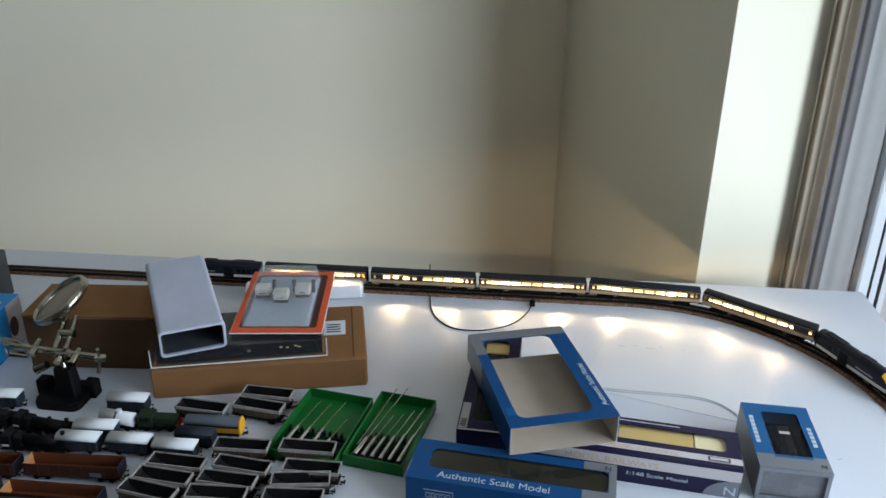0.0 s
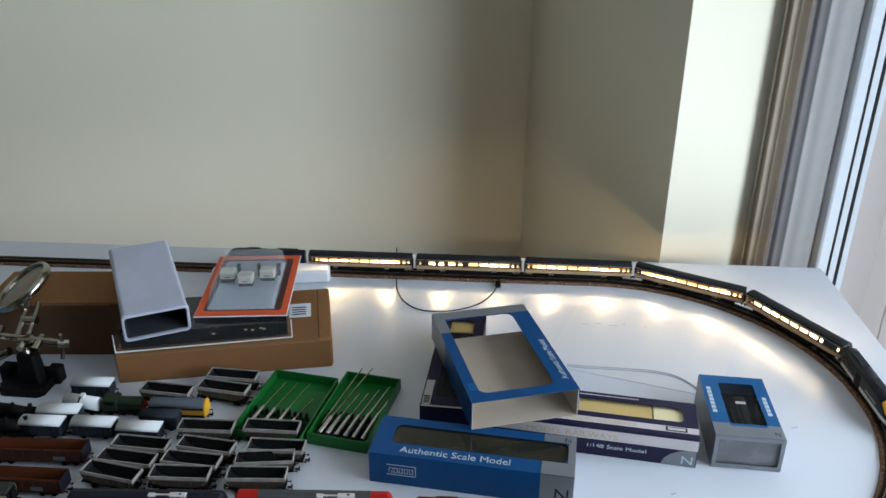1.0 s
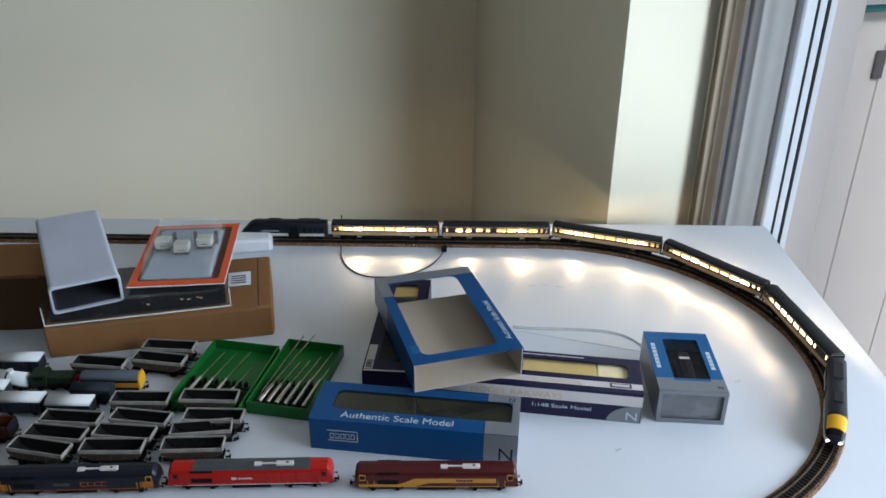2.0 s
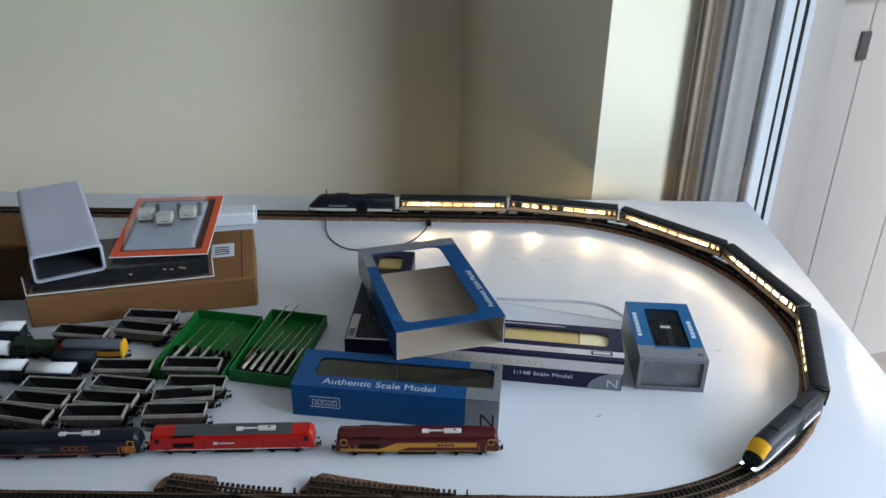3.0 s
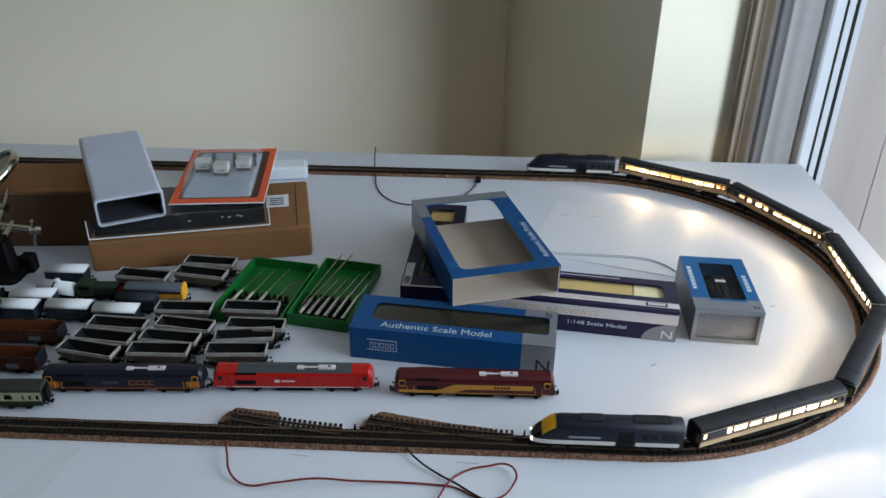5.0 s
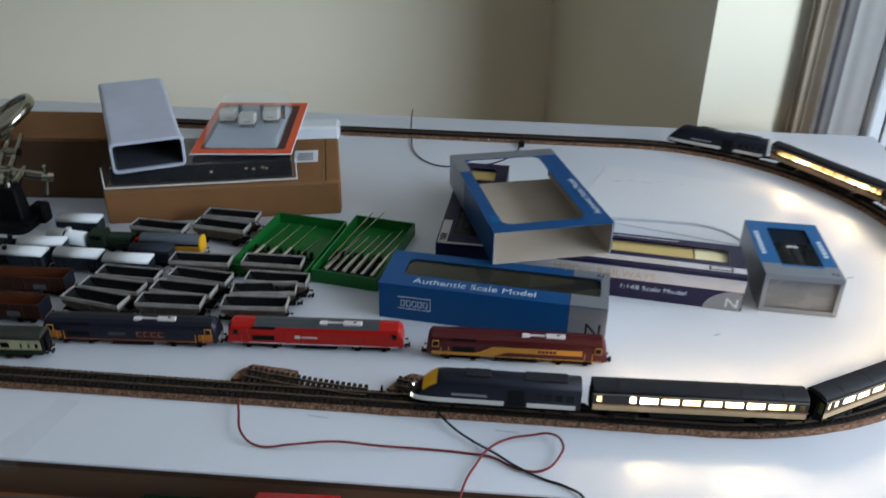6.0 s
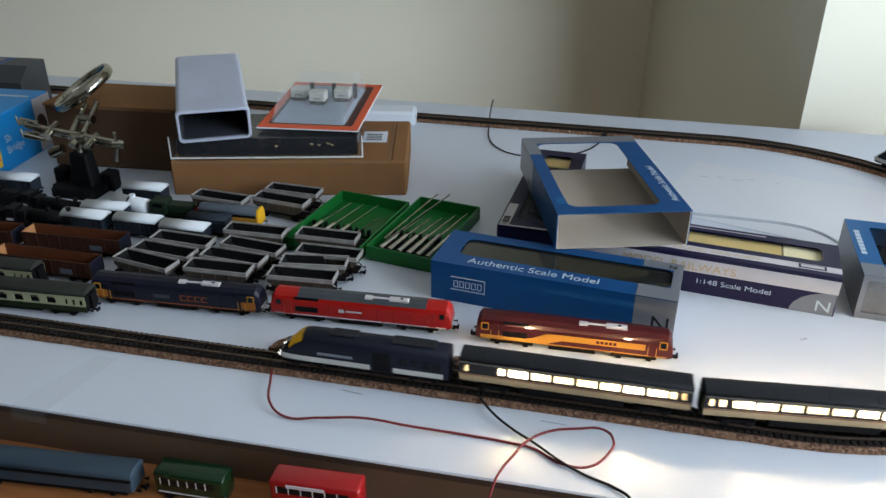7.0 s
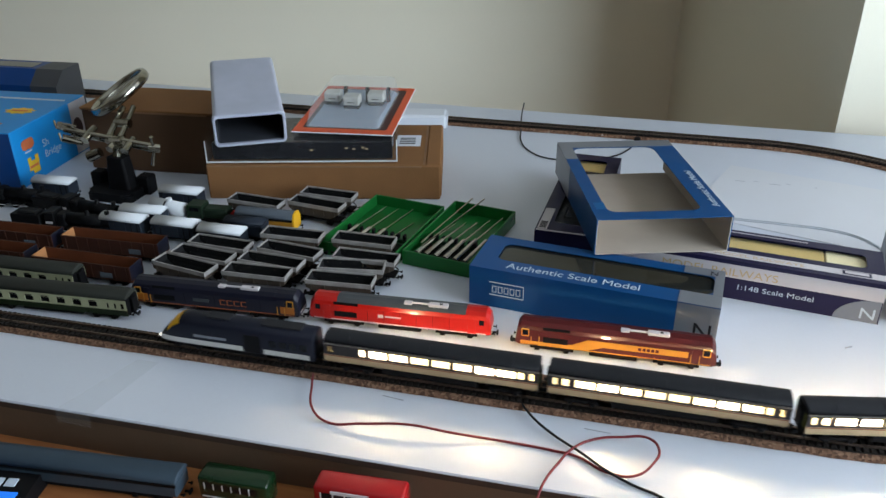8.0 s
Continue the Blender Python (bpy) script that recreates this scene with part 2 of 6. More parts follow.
board = thing("baseboard", pose(0, 0, 0), "white-topped model railway baseboard on brown wooden sides", "baseboard")
OUTLINE = [(LEFT, FRONT + 0.035 * LEFT), (RIGHT + 0.006, FRONT + 0.035 * RIGHT), (RIGHT - 0.006, BACK + 0.027 * RIGHT), (LEFT, BACK + 0.027 * LEFT)]
bm = slab(OUTLINE, TOP - 0.0016, TOP, bev=0.0006)
part("white_top", bm, BOARD, board, "glossy white board")
# strip under the white top, darker than the brown sides
bm = slab(OUTLINE, TOP - 0.0065, TOP - 0.0018)
part("edge_strip", bm, EDGEM, board, "dark edge strip of the board")
fa = math.degrees(math.atan(0.035))
part("front_side", cube(LEFT / math.cos(radians(fa)) + 0.02, RIGHT - 0.004, 0.002, 0.014, DESK, TOP - 0.0067), MDF, board).matrix_basis = pose(0, FRONT, 0, 0, 0, fa)
part("rear_side", cube(LEFT + 0.02, RIGHT - 0.03, -0.03, -0.016, DESK, TOP - 0.0067), MDF, board).matrix_basis = pose(0, BACK, 0, 0, 0, 1.55)
part("side_panel", cube(RIGHT - 0.03, RIGHT - 0.018, FRONT + 0.07, BACK - 0.02, DESK, TOP - 0.0067), MDF, board)

# ---- track ----
RAISE = 0.0012  # extra thickness of the cork under the track
R, CX, CY, TH = 0.293, 0.387, 0.241, radians(1.5)
XL = -1.28   # length of the straights, leftwards from the curve's centre
E1 = Vector((math.cos(TH), math.sin(TH), 0))
E2 = Vector((-math.sin(TH), math.cos(TH), 0))
TURN_LEN = math.pi * R


def along(s, off=0.0):
    """Place and heading on the oval: s = 0 where the back straight enters the curve; off is outwards."""
    o = Vector((CX, CY, 0))
    if s < 0:
        p, h = o + E1 * s + E2 * (R + off), 0.0
    elif s < TURN_LEN:
        a = math.pi / 2 - s / R
        p, h = o + E1 * (R + off) * math.cos(a) + E2 * (R + off) * math.sin(a), -s / R
    elif s < TURN_LEN - XL:
        p, h = o - E1 * (s - TURN_LEN) - E2 * (R + off), -math.pi
    else:
        k = (s - TURN_LEN + XL) / R
        a = -math.pi / 2 - k
        p, h = o + E1 * (XL + (R + off) * math.cos(a)) + E2 * (R + off) * math.sin(a), -math.pi - k
    return p, h + TH


LOOP = 2 * TURN_LEN - 2 * XL
S0 = XL


def ribbon(offs, s0, s1, step, bm=None, closed=False):
    """A strip with the (offset, z) outline, swept along the oval."""
    n = max(2, int((s1 - s0) / step))
    rings = []
    for i in range(n + 1):
        s = s0 + (s1 - s0) * i / n
        rings.append([(*along(s, o)[0].xy, z) for o, z in offs])
    return loft(rings, bm)


track = thing("railway_track", pose(0, 0, 0), "oval of dark small-scale railway track on brown cork underlay", "railway track")
CO, CI = 0.0125, -0.0130
bm = ribbon([(CI, TOP + 0.0003), (CI + 0.0016, TOP + 0.0040), (CO - 0.0016, TOP + 0.0040), (CO, TOP + 0.0003)], S0, S0 + LOOP, 0.012)
for v in bm.verts:
    v.co += Vector((noise.noise(v.co * 160), noise.noise(v.co * 160 + Vector((5, 1, 2))), 0)) * 0.0008
part("cork_bed", bm, CORK, track, "crumbly brown cork strip")
bm = ribbon([(-0.0088, TOP + 0.0041), (-0.0082, TOP + 0.0048), (0.0082, TOP + 0.0048), (0.0088, TOP + 0.0041)], S0, S0 + LOOP, 0.012)
part("sleeper_web", bm, BALLAST, track, "dark plastic track base")
for o in (-0.0045, 0.0045):
    bm = ribbon([(o - 0.0005, TOP + 0.0060), (o - 0.0005, RAIL), (o + 0.0005, RAIL), (o + 0.0005, TOP + 0.0060)], S0, S0 + LOOP, 0.012)
    part("rail", bm, STEEL, track)
verts, faces = [], []
tie = bpy.data.meshes.new("sleeper")
tb = cube(-0.0013, 0.0013, -0.0088, 0.0088, 0.0036, 0.0052)
tb.to_mesh(tie)
tb.free()
tie.materials.append(BALLAST)
s = S0
while s < S0 + LOOP:
    p, h = along(s)
    m = Matrix.Translation((p.x, p.y, TOP + RAISE)) @ Matrix.Rotation(h, 4, "Z")
    if 0.32 < s < 1.64:
        ob = new("sleeper", tie)
        ob.parent = track
        ob.matrix_basis = m
    else:
        b0 = len(verts)
        for z in (0.0036, 0.0052):
            for x, y in ((-0.0013, -0.0088), (0.0013, -0.0088), (0.0013, 0.0088), (-0.0013, 0.0088)):
                verts.append(m @ Vector((x, y, z)))
        faces += [(b0 + 4, b0 + 5, b0 + 6, b0 + 7)] + [(b0 + i, b0 + (i + 1) % 4, b0 + 4 + (i + 1) % 4, b0 + 4 + i) for i in range(4)]
    s += 0.0047
me = bpy.data.meshes.new("far_sleeper_bed")
me.from_pydata(verts, [], faces)
me.materials.append(BALLAST)
sl = new("far_sleeper_bed", me)
sl.parent = track
tagged(sl, "dark brown plastic sleepers", kind="stuff")

# ---- the lit train ----


def bogie(parent, x, name="bogie", length=0.024):
    bm = cube(x - length / 2, x + length / 2, -0.0072, 0.0072, 0.0022, 0.0048, 0.0005)
    for sx in (-1, 1):
        for y in (-0.0074, 0.0074):
            cube(x + sx * length * 0.33 - 0.002, x + sx * length * 0.33 + 0.002, y - 0.0008, y + 0.0008, 0.0012, 0.0045, 0.0003, bm)
    b = part(name, bm, UNDER, parent)
    for sx in (-1, 1):
        bm = bmesh.new()
        for y in (-0.0045, 0.0045):
            rod((x + sx * length * 0.33, y - 0.0008, 0.0031), (x + sx * length * 0.33, y + 0.0008, 0.0031), 0.0031, n=14, bm=bm)
        rod((x + sx * length * 0.33, -0.0045, 0.0031), (x + sx * length * 0.33, 0.0045, 0.0031), 0.0006, n=6, bm=bm)
        part("wheelset", bm, BLACK, b)
    return b


def roof_profile(w, z0, z1, n=8, bulge=0.0):
    """A rounded roof from eave to eave, closed below."""
    return [(-w + 2 * w * i / n, z0 + (z1 - z0) * math.sqrt(max(0.0, 1 - (2 * i / n - 1) ** 2 * 0.97))) for i in range(n + 1)]


def mk_coach(windows, label):
    """windows: (start, length) along the side, from -half to half."""
    L, W = 0.0786, 0.0096
    c = thing("passenger_coach", pose(0, 0, 0), label, "train coach", "coaches of the lit train")
    zs, zw0, zw1, ze, zr = 0.0092, 0.0168, 0.0228, 0.0246, 0.0292
    for side in (-1, 1):
        y = side * W
        t = -side * 0.0009
        bm = prism([(y * 0.95, zs), (y, zs + 0.0022), (y, zw0 - 0.0014), (y + t, zw0 - 0.0014), (y + t, zs + 0.0022), (y * 0.95 + t, zs)], -L, L)
        lower = part("lower_side", bm, BEIGE, c, "tan lower body side")
        y0, y1 = sorted((y + side * 0.00015, y))
        part("stripe", cube(-L, L, y0, y1, zw0 - 0.0024, zw0 - 0.0018), STRIPER, lower, "thin dark red stripe")
        y0, y1 = sorted((y, y + t))
        bm = cube(-L, L, y0, y1, zw0 - 0.0014, zw0)
        cube(-L, L, y0, y1, zw1, ze - 0.0006, 0, bm)
        x = -L
        for a, ln in windows + [(L, 0)]:
            cube(x, a, y0, y1, zw0, zw1, 0, bm)
            x = a + ln
        part("window_band", bm, BANDG, c, "dark window band with cut-out windows")
        y0, y1 = sorted((y + side * 0.0003, y + t))
        part("gutter", cube(-L, L, y0, y1, ze - 0.0006, ze), GUTTER, c, "thin pale gutter line")
        part("skirt", prism([(y * 0.93, 0.0052), (y * 0.95, zs), (y * 0.95 + t, zs), (y * 0.93 + t, 0.0052)], -L * 0.44, L * 0.44), UNDER, c)
    bm = prism(roof_profile(W + 0.0001, ze, zr, 12), -L, L, bev=0.0007)
    roof = part("roof", bm, ROOFG, c, "dark grey domed roof", True)
    for x in (-0.060, -0.030, 0.0, 0.030, 0.060):
        part("roof_rib", prism([(p * 1.004, q + 0.00018) for p, q in roof_profile(W * 0.9, ze + 0.0019, zr, 10)], x - 0.0003, x + 0.0003), ROOFG, roof)
    for x in (-L, L):
        bm = cube(min(x, x * 0.985), max(x, x * 0.985), -W * 0.96, W * 0.96, 0.0062, ze - 0.0002)
        end = part("end_wall", bm, BLACK, c)
        part("gangway", cube(min(x, x * 1.020), max(x, x * 1.020), -0.0034, 0.0034, 0.0075, 0.0235, 0.0006), BLACK, end, "rubber gangway")
        part("end_panel", cube(min(x * 1.001, x * 1.005), max(x * 1.001, x * 1.005), 0.0044, 0.0080, 0.0125, 0.0225), ENDY, end, "dull yellow-green end panel")
    part("floor_pan", cube(-L * 0.98, L * 0.98, -W * 0.93, W * 0.93, zs + 0.0002, zs + 0.0012), SEATS, c)
    part("ceiling_liner", cube(-L * 0.98, L * 0.98, -W * 0.9, W * 0.9, 0.0238, 0.0244), LINING, c)
    part("light_strip", cube(-L * 0.9, L * 0.9, -0.0028, 0.0028, 0.0233, 0.0237), LEDSTRIP, c, "pale LED carrier strip with an added even glow")
    for x in (-0.041, 0.041):
        part("light_chip", cube(x - 0.003, x + 0.003, -0.0018, 0.0018, 0.0227, 0.0232), LEDS, c, "warm white LED chip")
    bm = cube(-L * 0.45, L * 0.45, -0.0070, 0.0070, 0.0018, 0.0090, 0.0006)
    cube(-L * 0.97, L * 0.97, -0.0050, 0.0050, 0.0062, 0.0090, 0, bm)
    part("underframe", bm, UNDER, c)
    for x in (-L * 0.70, L * 0.70):
        bogie(c, x)
    part("coupling", cube(-L - 0.0045, -L, -0.001, 0.001, 0.003, 0.0055, 0.0003), BLACK, c)
    part("coupling", cube(L, L + 0.0045, -0.001, 0.001, 0.003, 0.0055, 0.0003), BLACK, c)
    return c


BIG, GAPW = 0.0133, 0.0023


def window_run(kind):
    if kind == "plain":
        w = [(-0.0755, 0.0036), (-0.0680, 0.0048)] + [(-0.0620 + i * (BIG + GAPW), BIG) for i in range(8)] + [(0.0645, 0.0048), (0.0722, 0.0036)]
    elif kind == "first":
        w = [(-0.0760, 0.0038), (-0.0690, 0.0044)] + [(-0.0630 + i * (BIG + GAPW), BIG) for i in range(7)] + [(0.0468, 0.0046), (0.0720, 0.0040)]
    else:
        w = [(-0.0755, 0.0026), (-0.0685, 0.0030)] + [(-0.0610 + i * (BIG + GAPW), BIG) for i in range(4)] + [(0.0090, 0.006), (0.0200, 0.0095), (0.0370, 0.007), (0.0500, 0.0095), (0.0710, 0.0030)]
    return w


def power_car(lit, label):
    """Nose towards +x."""
    c = thing("power_car", pose(0, 0, 0), label, "locomotive", "power cars of the lit train")
    W = 0.0091

    def ring(x, w, zb, zt, sh):
        n = 12
        pts = [(x, -w * 0.93, zb), (x, -w, zb + (zt - zb) * 0.2), (x, -w, zb + (zt - zb) * sh)]
        for i in range(1, n):
            a = math.pi * (1 - i / n)
            pts.append((x, w * math.cos(a), zb + (zt - zb) * (sh + (1 - sh) * math.sin(a))))
        return pts + [(x, w, zb + (zt - zb) * sh), (x, w, zb + (zt - zb) * 0.2), (x, w * 0.93, zb)]
    sec = [ring(-0.0595, W * 0.97, 0.005, 0.0255, 0.74), ring(-0.059, W, 0.005, 0.026, 0.74), ring(0.036, W, 0.005, 0.026, 0.74), ring(0.041, W, 0.005, 0.0254, 0.72),
           ring(0.046, W * 0.985, 0.0048, 0.0228, 0.68), ring(0.0515, W * 0.95, 0.0045, 0.0176, 0.62), ring(0.0565, W * 0.86, 0.0042, 0.0128, 0.62), ring(0.0592, W * 0.72, 0.0042, 0.0096, 0.62), ring(0.0600, W * 0.6, 0.0045, 0.0085, 0.6)]
    part("body", loft(sec), NAVY, c, "navy blue body", True)
    grow = lambda r, k: [(x, y * k, z + 0.00018 * (1 if z > 0.012 else 0)) for x, y, z in r]
    cap = lambda r, lo: [p for p in grow(r, 1.012)[3:-3] if p[2] > lo]
    bm = bmesh.new()
    rows = [cap(ring(x, W * k, 0.0049, z, sh), 0.0) for x, k, z, sh in ((0.0415, 1, 0.0254, 0.72), (0.046, 0.985, 0.0230, 0.68), (0.0495, 0.965, 0.0197, 0.65), (0.0518, 0.945, 0.0174, 0.62))]
    vs = [[bm.verts.new(p) for p in row] for row in rows]
    for a, b in zip(vs, vs[1:]):
        for i in range(len(a) - 1):
            bm.faces.new((a[i], a[i + 1], b[i + 1], b[i]))
    part("cab_top", bm, YELLOW if lit else NAVY, c, "yellow cab roof panel" if lit else "", True)
    bm = bmesh.new()
    rows = [cap(ring(x, W * k, 0.0046, z, sh), 0.0) for x, k, z, sh in ((0.0519, 0.944, 0.0174, 0.62), (0.0540, 0.905, 0.0153, 0.62), (0.0562, 0.865, 0.0131, 0.62))]
    vs = [[bm.verts.new(p) for p in row] for row in rows]
    for a, b in zip(vs, vs[1:]):
        for i in range(len(a) - 1):
            bm.faces.new((a[i], a[i + 1], b[i + 1], b[i]))
    part("windscreen", bm, GLASSB, c, "black windscreen", True)
    for side in (-1, 1):
        y = side * (W + 0.00025)
        bm = loft([[(x, side * W * k + side * d, z) for d, z in ((0.0003, 0.0062), (0.0003, 0.0098), (-0.0006, 0.0098), (-0.0006, 0.0062))] for x, k in ((-0.006, 1), (0.041, 1), (0.0505, 0.955), (0.0565, 0.86), (0.0592, 0.72))])
        part("white_stripe", bm, ICWHITE, c, "white lower stripe")
        part("white_stripe", cube(-0.056, -0.022, min(y, y - side * 0.001), max(y, y - side * 0.001), 0.0062, 0.0098), ICWHITE, c, "white lower stripe")
        part("engine_grille", cube(-0.020, -0.008, min(y, y - side * 0.001), max(y, y - side * 0.001), 0.0062, 0.0195), BLACK, c)
        bm = bmesh.new()
        for k in range(4):
            x = -0.0545 + k * 0.0075
            cube(x, x + 0.0052, min(y, y - side * 0.001), max(y, y - side * 0.001), 0.0125, 0.0175, 0, bm)
        part("side_louvre", bm, GLASSB, c)
        part("logo_band", cube(0.006, 0.031, min(y, y - side * 0.001), max(y, y - side * 0.001), 0.0122, 0.0142), SILVERB, c, "pale grey lettering as a bar")
        part("headlight", cube(0.0583, 0.0600, side * 0.0052 - 0.0014, side * 0.0052 + 0.0014, 0.0066, 0.0088, 0.0003), LEDW if lit else GLASSB, c)
    part("roof_vent", cube(0.004, 0.022, -0.0045, 0.0045, 0.0255, 0.0268, 0.0005), ROOFG, c)
    part("roof_fan", cube(-0.050, -0.020, -0.0050, 0.0050, 0.0255, 0.0266, 0.0005), ROOFG, c)
    part("underframe", cube(-0.022, 0.018, -0.0075, 0.0075, 0.0015, 0.0052, 0.0006), UNDER, c)
    for x in (-0.042, 0.038):
        bogie(c, x)
    part("coupling", cube(-0.0640, -0.0590, -0.001, 0.001, 0.003, 0.0055, 0.0003), BLACK, c)
    for o in c.children_recursive:
        o.data.transform(Matrix.Diagonal((1.075, 1.05, 1.12, 1)))
    return c


lead_car = power_car(True, "navy and white streamlined power car with yellow nose leading")
tail_car = power_car(False, "navy and white streamlined power car trailing the coaches")
coaches = [mk_coach(window_run(k), lab) for k, lab in (
    ("first", "dark-roofed tan coach with lit windows behind the power car"),
    ("plain", "dark-roofed tan coach with a full row of lit windows"),
    ("plain", "dark-roofed tan coach with a full row of lit windows"),
    ("buffet", "dark-roofed tan buffet coach with few lit windows"),
    ("plain", "dark-roofed tan coach with a full row of lit windows"))]


def vehicle_pose(s, half):
    """A vehicle on two bogies with its middle at s."""
    a, _ = along(s - half)
    b, _ = along(s + half)
    d = b - a
    mid = (a + b) / 2
    return Matrix.Translation((mid.x, mid.y, RAIL)) @ Matrix.Rotation(math.atan2(d.y, d.x), 4, "Z")


def lead_gap(t):
    """Where the joint between the leading power car and the first coach is."""
    return 0.267 + 0.1191 * t + 0.00086 * t * t


def motions():
    times = [k * 0.2 for k in range(41)]
    PITCH = 0.1642
    walk(lead_car, [(t, vehicle_pose(lead_gap(t) + 0.0685, 0.043)) for t in times])
    for i, c in enumerate(coaches):
        walk(c, [(t, vehicle_pose(lead_gap(t) - PITCH * (i + 0.5), 0.054) @ pose(0, 0, 0, 0, 0, 180 if i == 3 else 0)) for t in times])
    walk(tail_car, [(t, vehicle_pose(lead_gap(t) - PITCH * 5 - 0.0685, 0.043) @ pose(0, 0, 0, 0, 0, 180)) for t in times])

# ---- boxes on the board ----
CLEAR = mat("clear_plastic", (0.75, 0.78, 0.82), 0.10, vary=0.05, scale=30, alpha=0.010, coat=0.0, spec=0.3)
FROST = mat("frosted_plastic", (0.46, 0.49, 0.60), 0.42, vary=0.10, scale=16, bump=0.0, fine=60, alpha=0.90, coat=0.3)
# near-black copy of the milky plastic, for shade within the sleeve
FROSTIN = mat("inside_shade", (0.0455, 0.04875, 0.0585), 0.3, vary=0.3, scale=30)
BLKBOX = mat("black_gloss_card", (0.0078, 0.0078, 0.0104), 0.22, vary=0.4, scale=30, coat=0.3)
ORANGE = mat("orange_card", (0.66, 0.095, 0.03), 0.5, vary=0.06)
DARKRED = mat("dark_card_print", (0.0585, 0.0195, 0.01625), 0.5, vary=0.2, scale=50)
GREYCARD = mat("blue_grey_card", (0.24, 0.29, 0.36), 0.5, vary=0.08)
PLWHITE = mat("white_plastic", (0.72, 0.73, 0.72), 0.45, vary=0.05)
PAPER = mat("white_paper", (0.74, 0.77, 0.82), 0.8, vary=0.03, scale=20, bump=0.1)
TOYBLUE = mat("sky_blue_print", (0.008, 0.24, 0.60), 0.45, vary=0.08, scale=14, spec=0.3)
TOYDARK = mat("deep_blue_card", (0.006, 0.05, 0.20), 0.36, vary=0.08, coat=0.06)
TOYYEL = mat("yellow_print", (0.75, 0.46, 0.03), 0.45, vary=0.05)
TOYORA = mat("orange_print", (0.62, 0.16, 0.06), 0.45, vary=0.05)
GREENP = mat("green_plastic", (0.008, 0.13, 0.024), 0.38, vary=0.08, scale=40, coat=0.2)
DGREENP = mat("dark_green_plastic", (0.0039, 0.039, 0.0117), 0.4, vary=0.1)
GREYFILM = mat("grey_film", (0.16, 0.165, 0.18), 0.25, vary=0.2, scale=40)
MARKO = mat("faded_orange_ink", (0.30, 0.085, 0.03), 0.5, vary=0.2)
CHROME = mat("bright_chrome", (0.68, 0.67, 0.64), 0.14, metal=1.0, vary=0.35, scale=80)
AGED = mat("tarnished_chrome", (0.36, 0.34, 0.28), 0.17, metal=1.0, vary=0.45, scale=90)
# grey-olive tint carries the reflection and the cardboard seen through the glass
LENS = mat("magnifier_glass", (0.36, 0.35, 0.30), 0.08, vary=0.2, alpha=0.55, spec=0.4)
DOME = mat("blister_plastic", (0.80, 0.84, 0.86), 0.12, vary=0.05, scale=60, alpha=0.16, coat=0.6)
TAPE = mat("frosted_tape", (0.62, 0.66, 0.64), 0.3, vary=0.1, scale=60, alpha=0.04)


def rounded(x0, x1, y0, y1, r, n=5):
    pts = []
    for cx, cy, a0 in ((x1 - r, y1 - r, 0), (x0 + r, y1 - r, 90), (x0 + r, y0 + r, 180), (x1 - r, y0 + r, 270)):
        for i in range(n + 1):
            a = radians(a0 + 90 * i / n)
            pts.append((cx + r * math.cos(a), cy + r * math.sin(a)))
    return pts


def framed_sheet(x0, x1, y0, y1, hole, z0, z1, bm=None):
    """A sheet with a rounded hole, as thick card."""
    tmp = bmesh.new()
    n = len(hole)
    cx, cy = sum(p[0] for p in hole) / n, sum(p[1] for p in hole) / n
    outer = []
    for x, y in hole:
        dx, dy = x - cx, y - cy
        k = min((x1 - cx if dx > 0 else x0 - cx) / dx if abs(dx) > 1e-9 else 1e9, (y1 - cy if dy > 0 else y0 - cy) / dy if abs(dy) > 1e-9 else 1e9)
        outer.append((cx + dx * k, cy + dy * k))
    # snap to the true corners
    for X, Y in ((x0, y0), (x0, y1), (x1, y0), (x1, y1)):
        i = min(range(n), key=lambda j: (outer[j][0] - X) ** 2 + (outer[j][1] - Y) ** 2)
        outer[i] = (X, Y)
    rings = [[tmp.verts.new((x, y, z)) for x, y in o] for o, z in ((hole, z0), (outer, z0), (outer, z1), (hole, z1))]
    for k in range(4):
        a, b = rings[k], rings[(k + 1) % 4]
        for i in range(n):
            j = (i + 1) % n
            try:
                tmp.faces.new((a[i], a[j], b[j], b[i]))
            except ValueError:
                pass
    return merge(bm, tmp)


def base_pose(fl, fr, z=TOP):
    """A pose at a box's front left corner, x along its front."""
    return pose(fl[0], fl[1], z, 0, 0, math.degrees(math.atan2(fr[1] - fl[1], fr[0] - fl[0])))


# brown cardboard carton with the packs on it
L, D, HH = 0.255, 0.137, 0.040
box = thing("cardboard_box", base_pose((-0.208, 0.204), (0.039, 0.267)), "closed brown cardboard postal box under plastic cases", "cardboard box")
part("carton", cube(0, L, 0, D, 0, HH, 0.0015), CARDB, box)
part("side_flap", cube(L - 0.016, L + 0.0012, 0.002, D - 0.004, HH * 0.05, HH + 0.0012, 0.0018), CARDB, box, "tucked-in end flap")
part("flap_gap", cube(L - 0.0185, L - 0.0162, 0.003, D - 0.006, HH - 0.001, HH + 0.0004), CARDD, box, "dark slot beside the flap")
part("lid_edge", cube(0.002, L - 0.02, -0.0008, 0.0, HH - 0.0022, HH - 0.0006), CARDD, box, "raw lid edge")
part("paper_label", cube(L - 0.052, L - 0.024, 0.060, 0.096, HH + 0.0002, HH + 0.0006), PAPER, box, "white paper label")
for k in range(4):
    part("label_bar", cube(L - 0.048, L - 0.030, 0.066 + k * 0.006, 0.0685 + k * 0.006, HH + 0.0007, HH + 0.0009), BLACKINK, box)

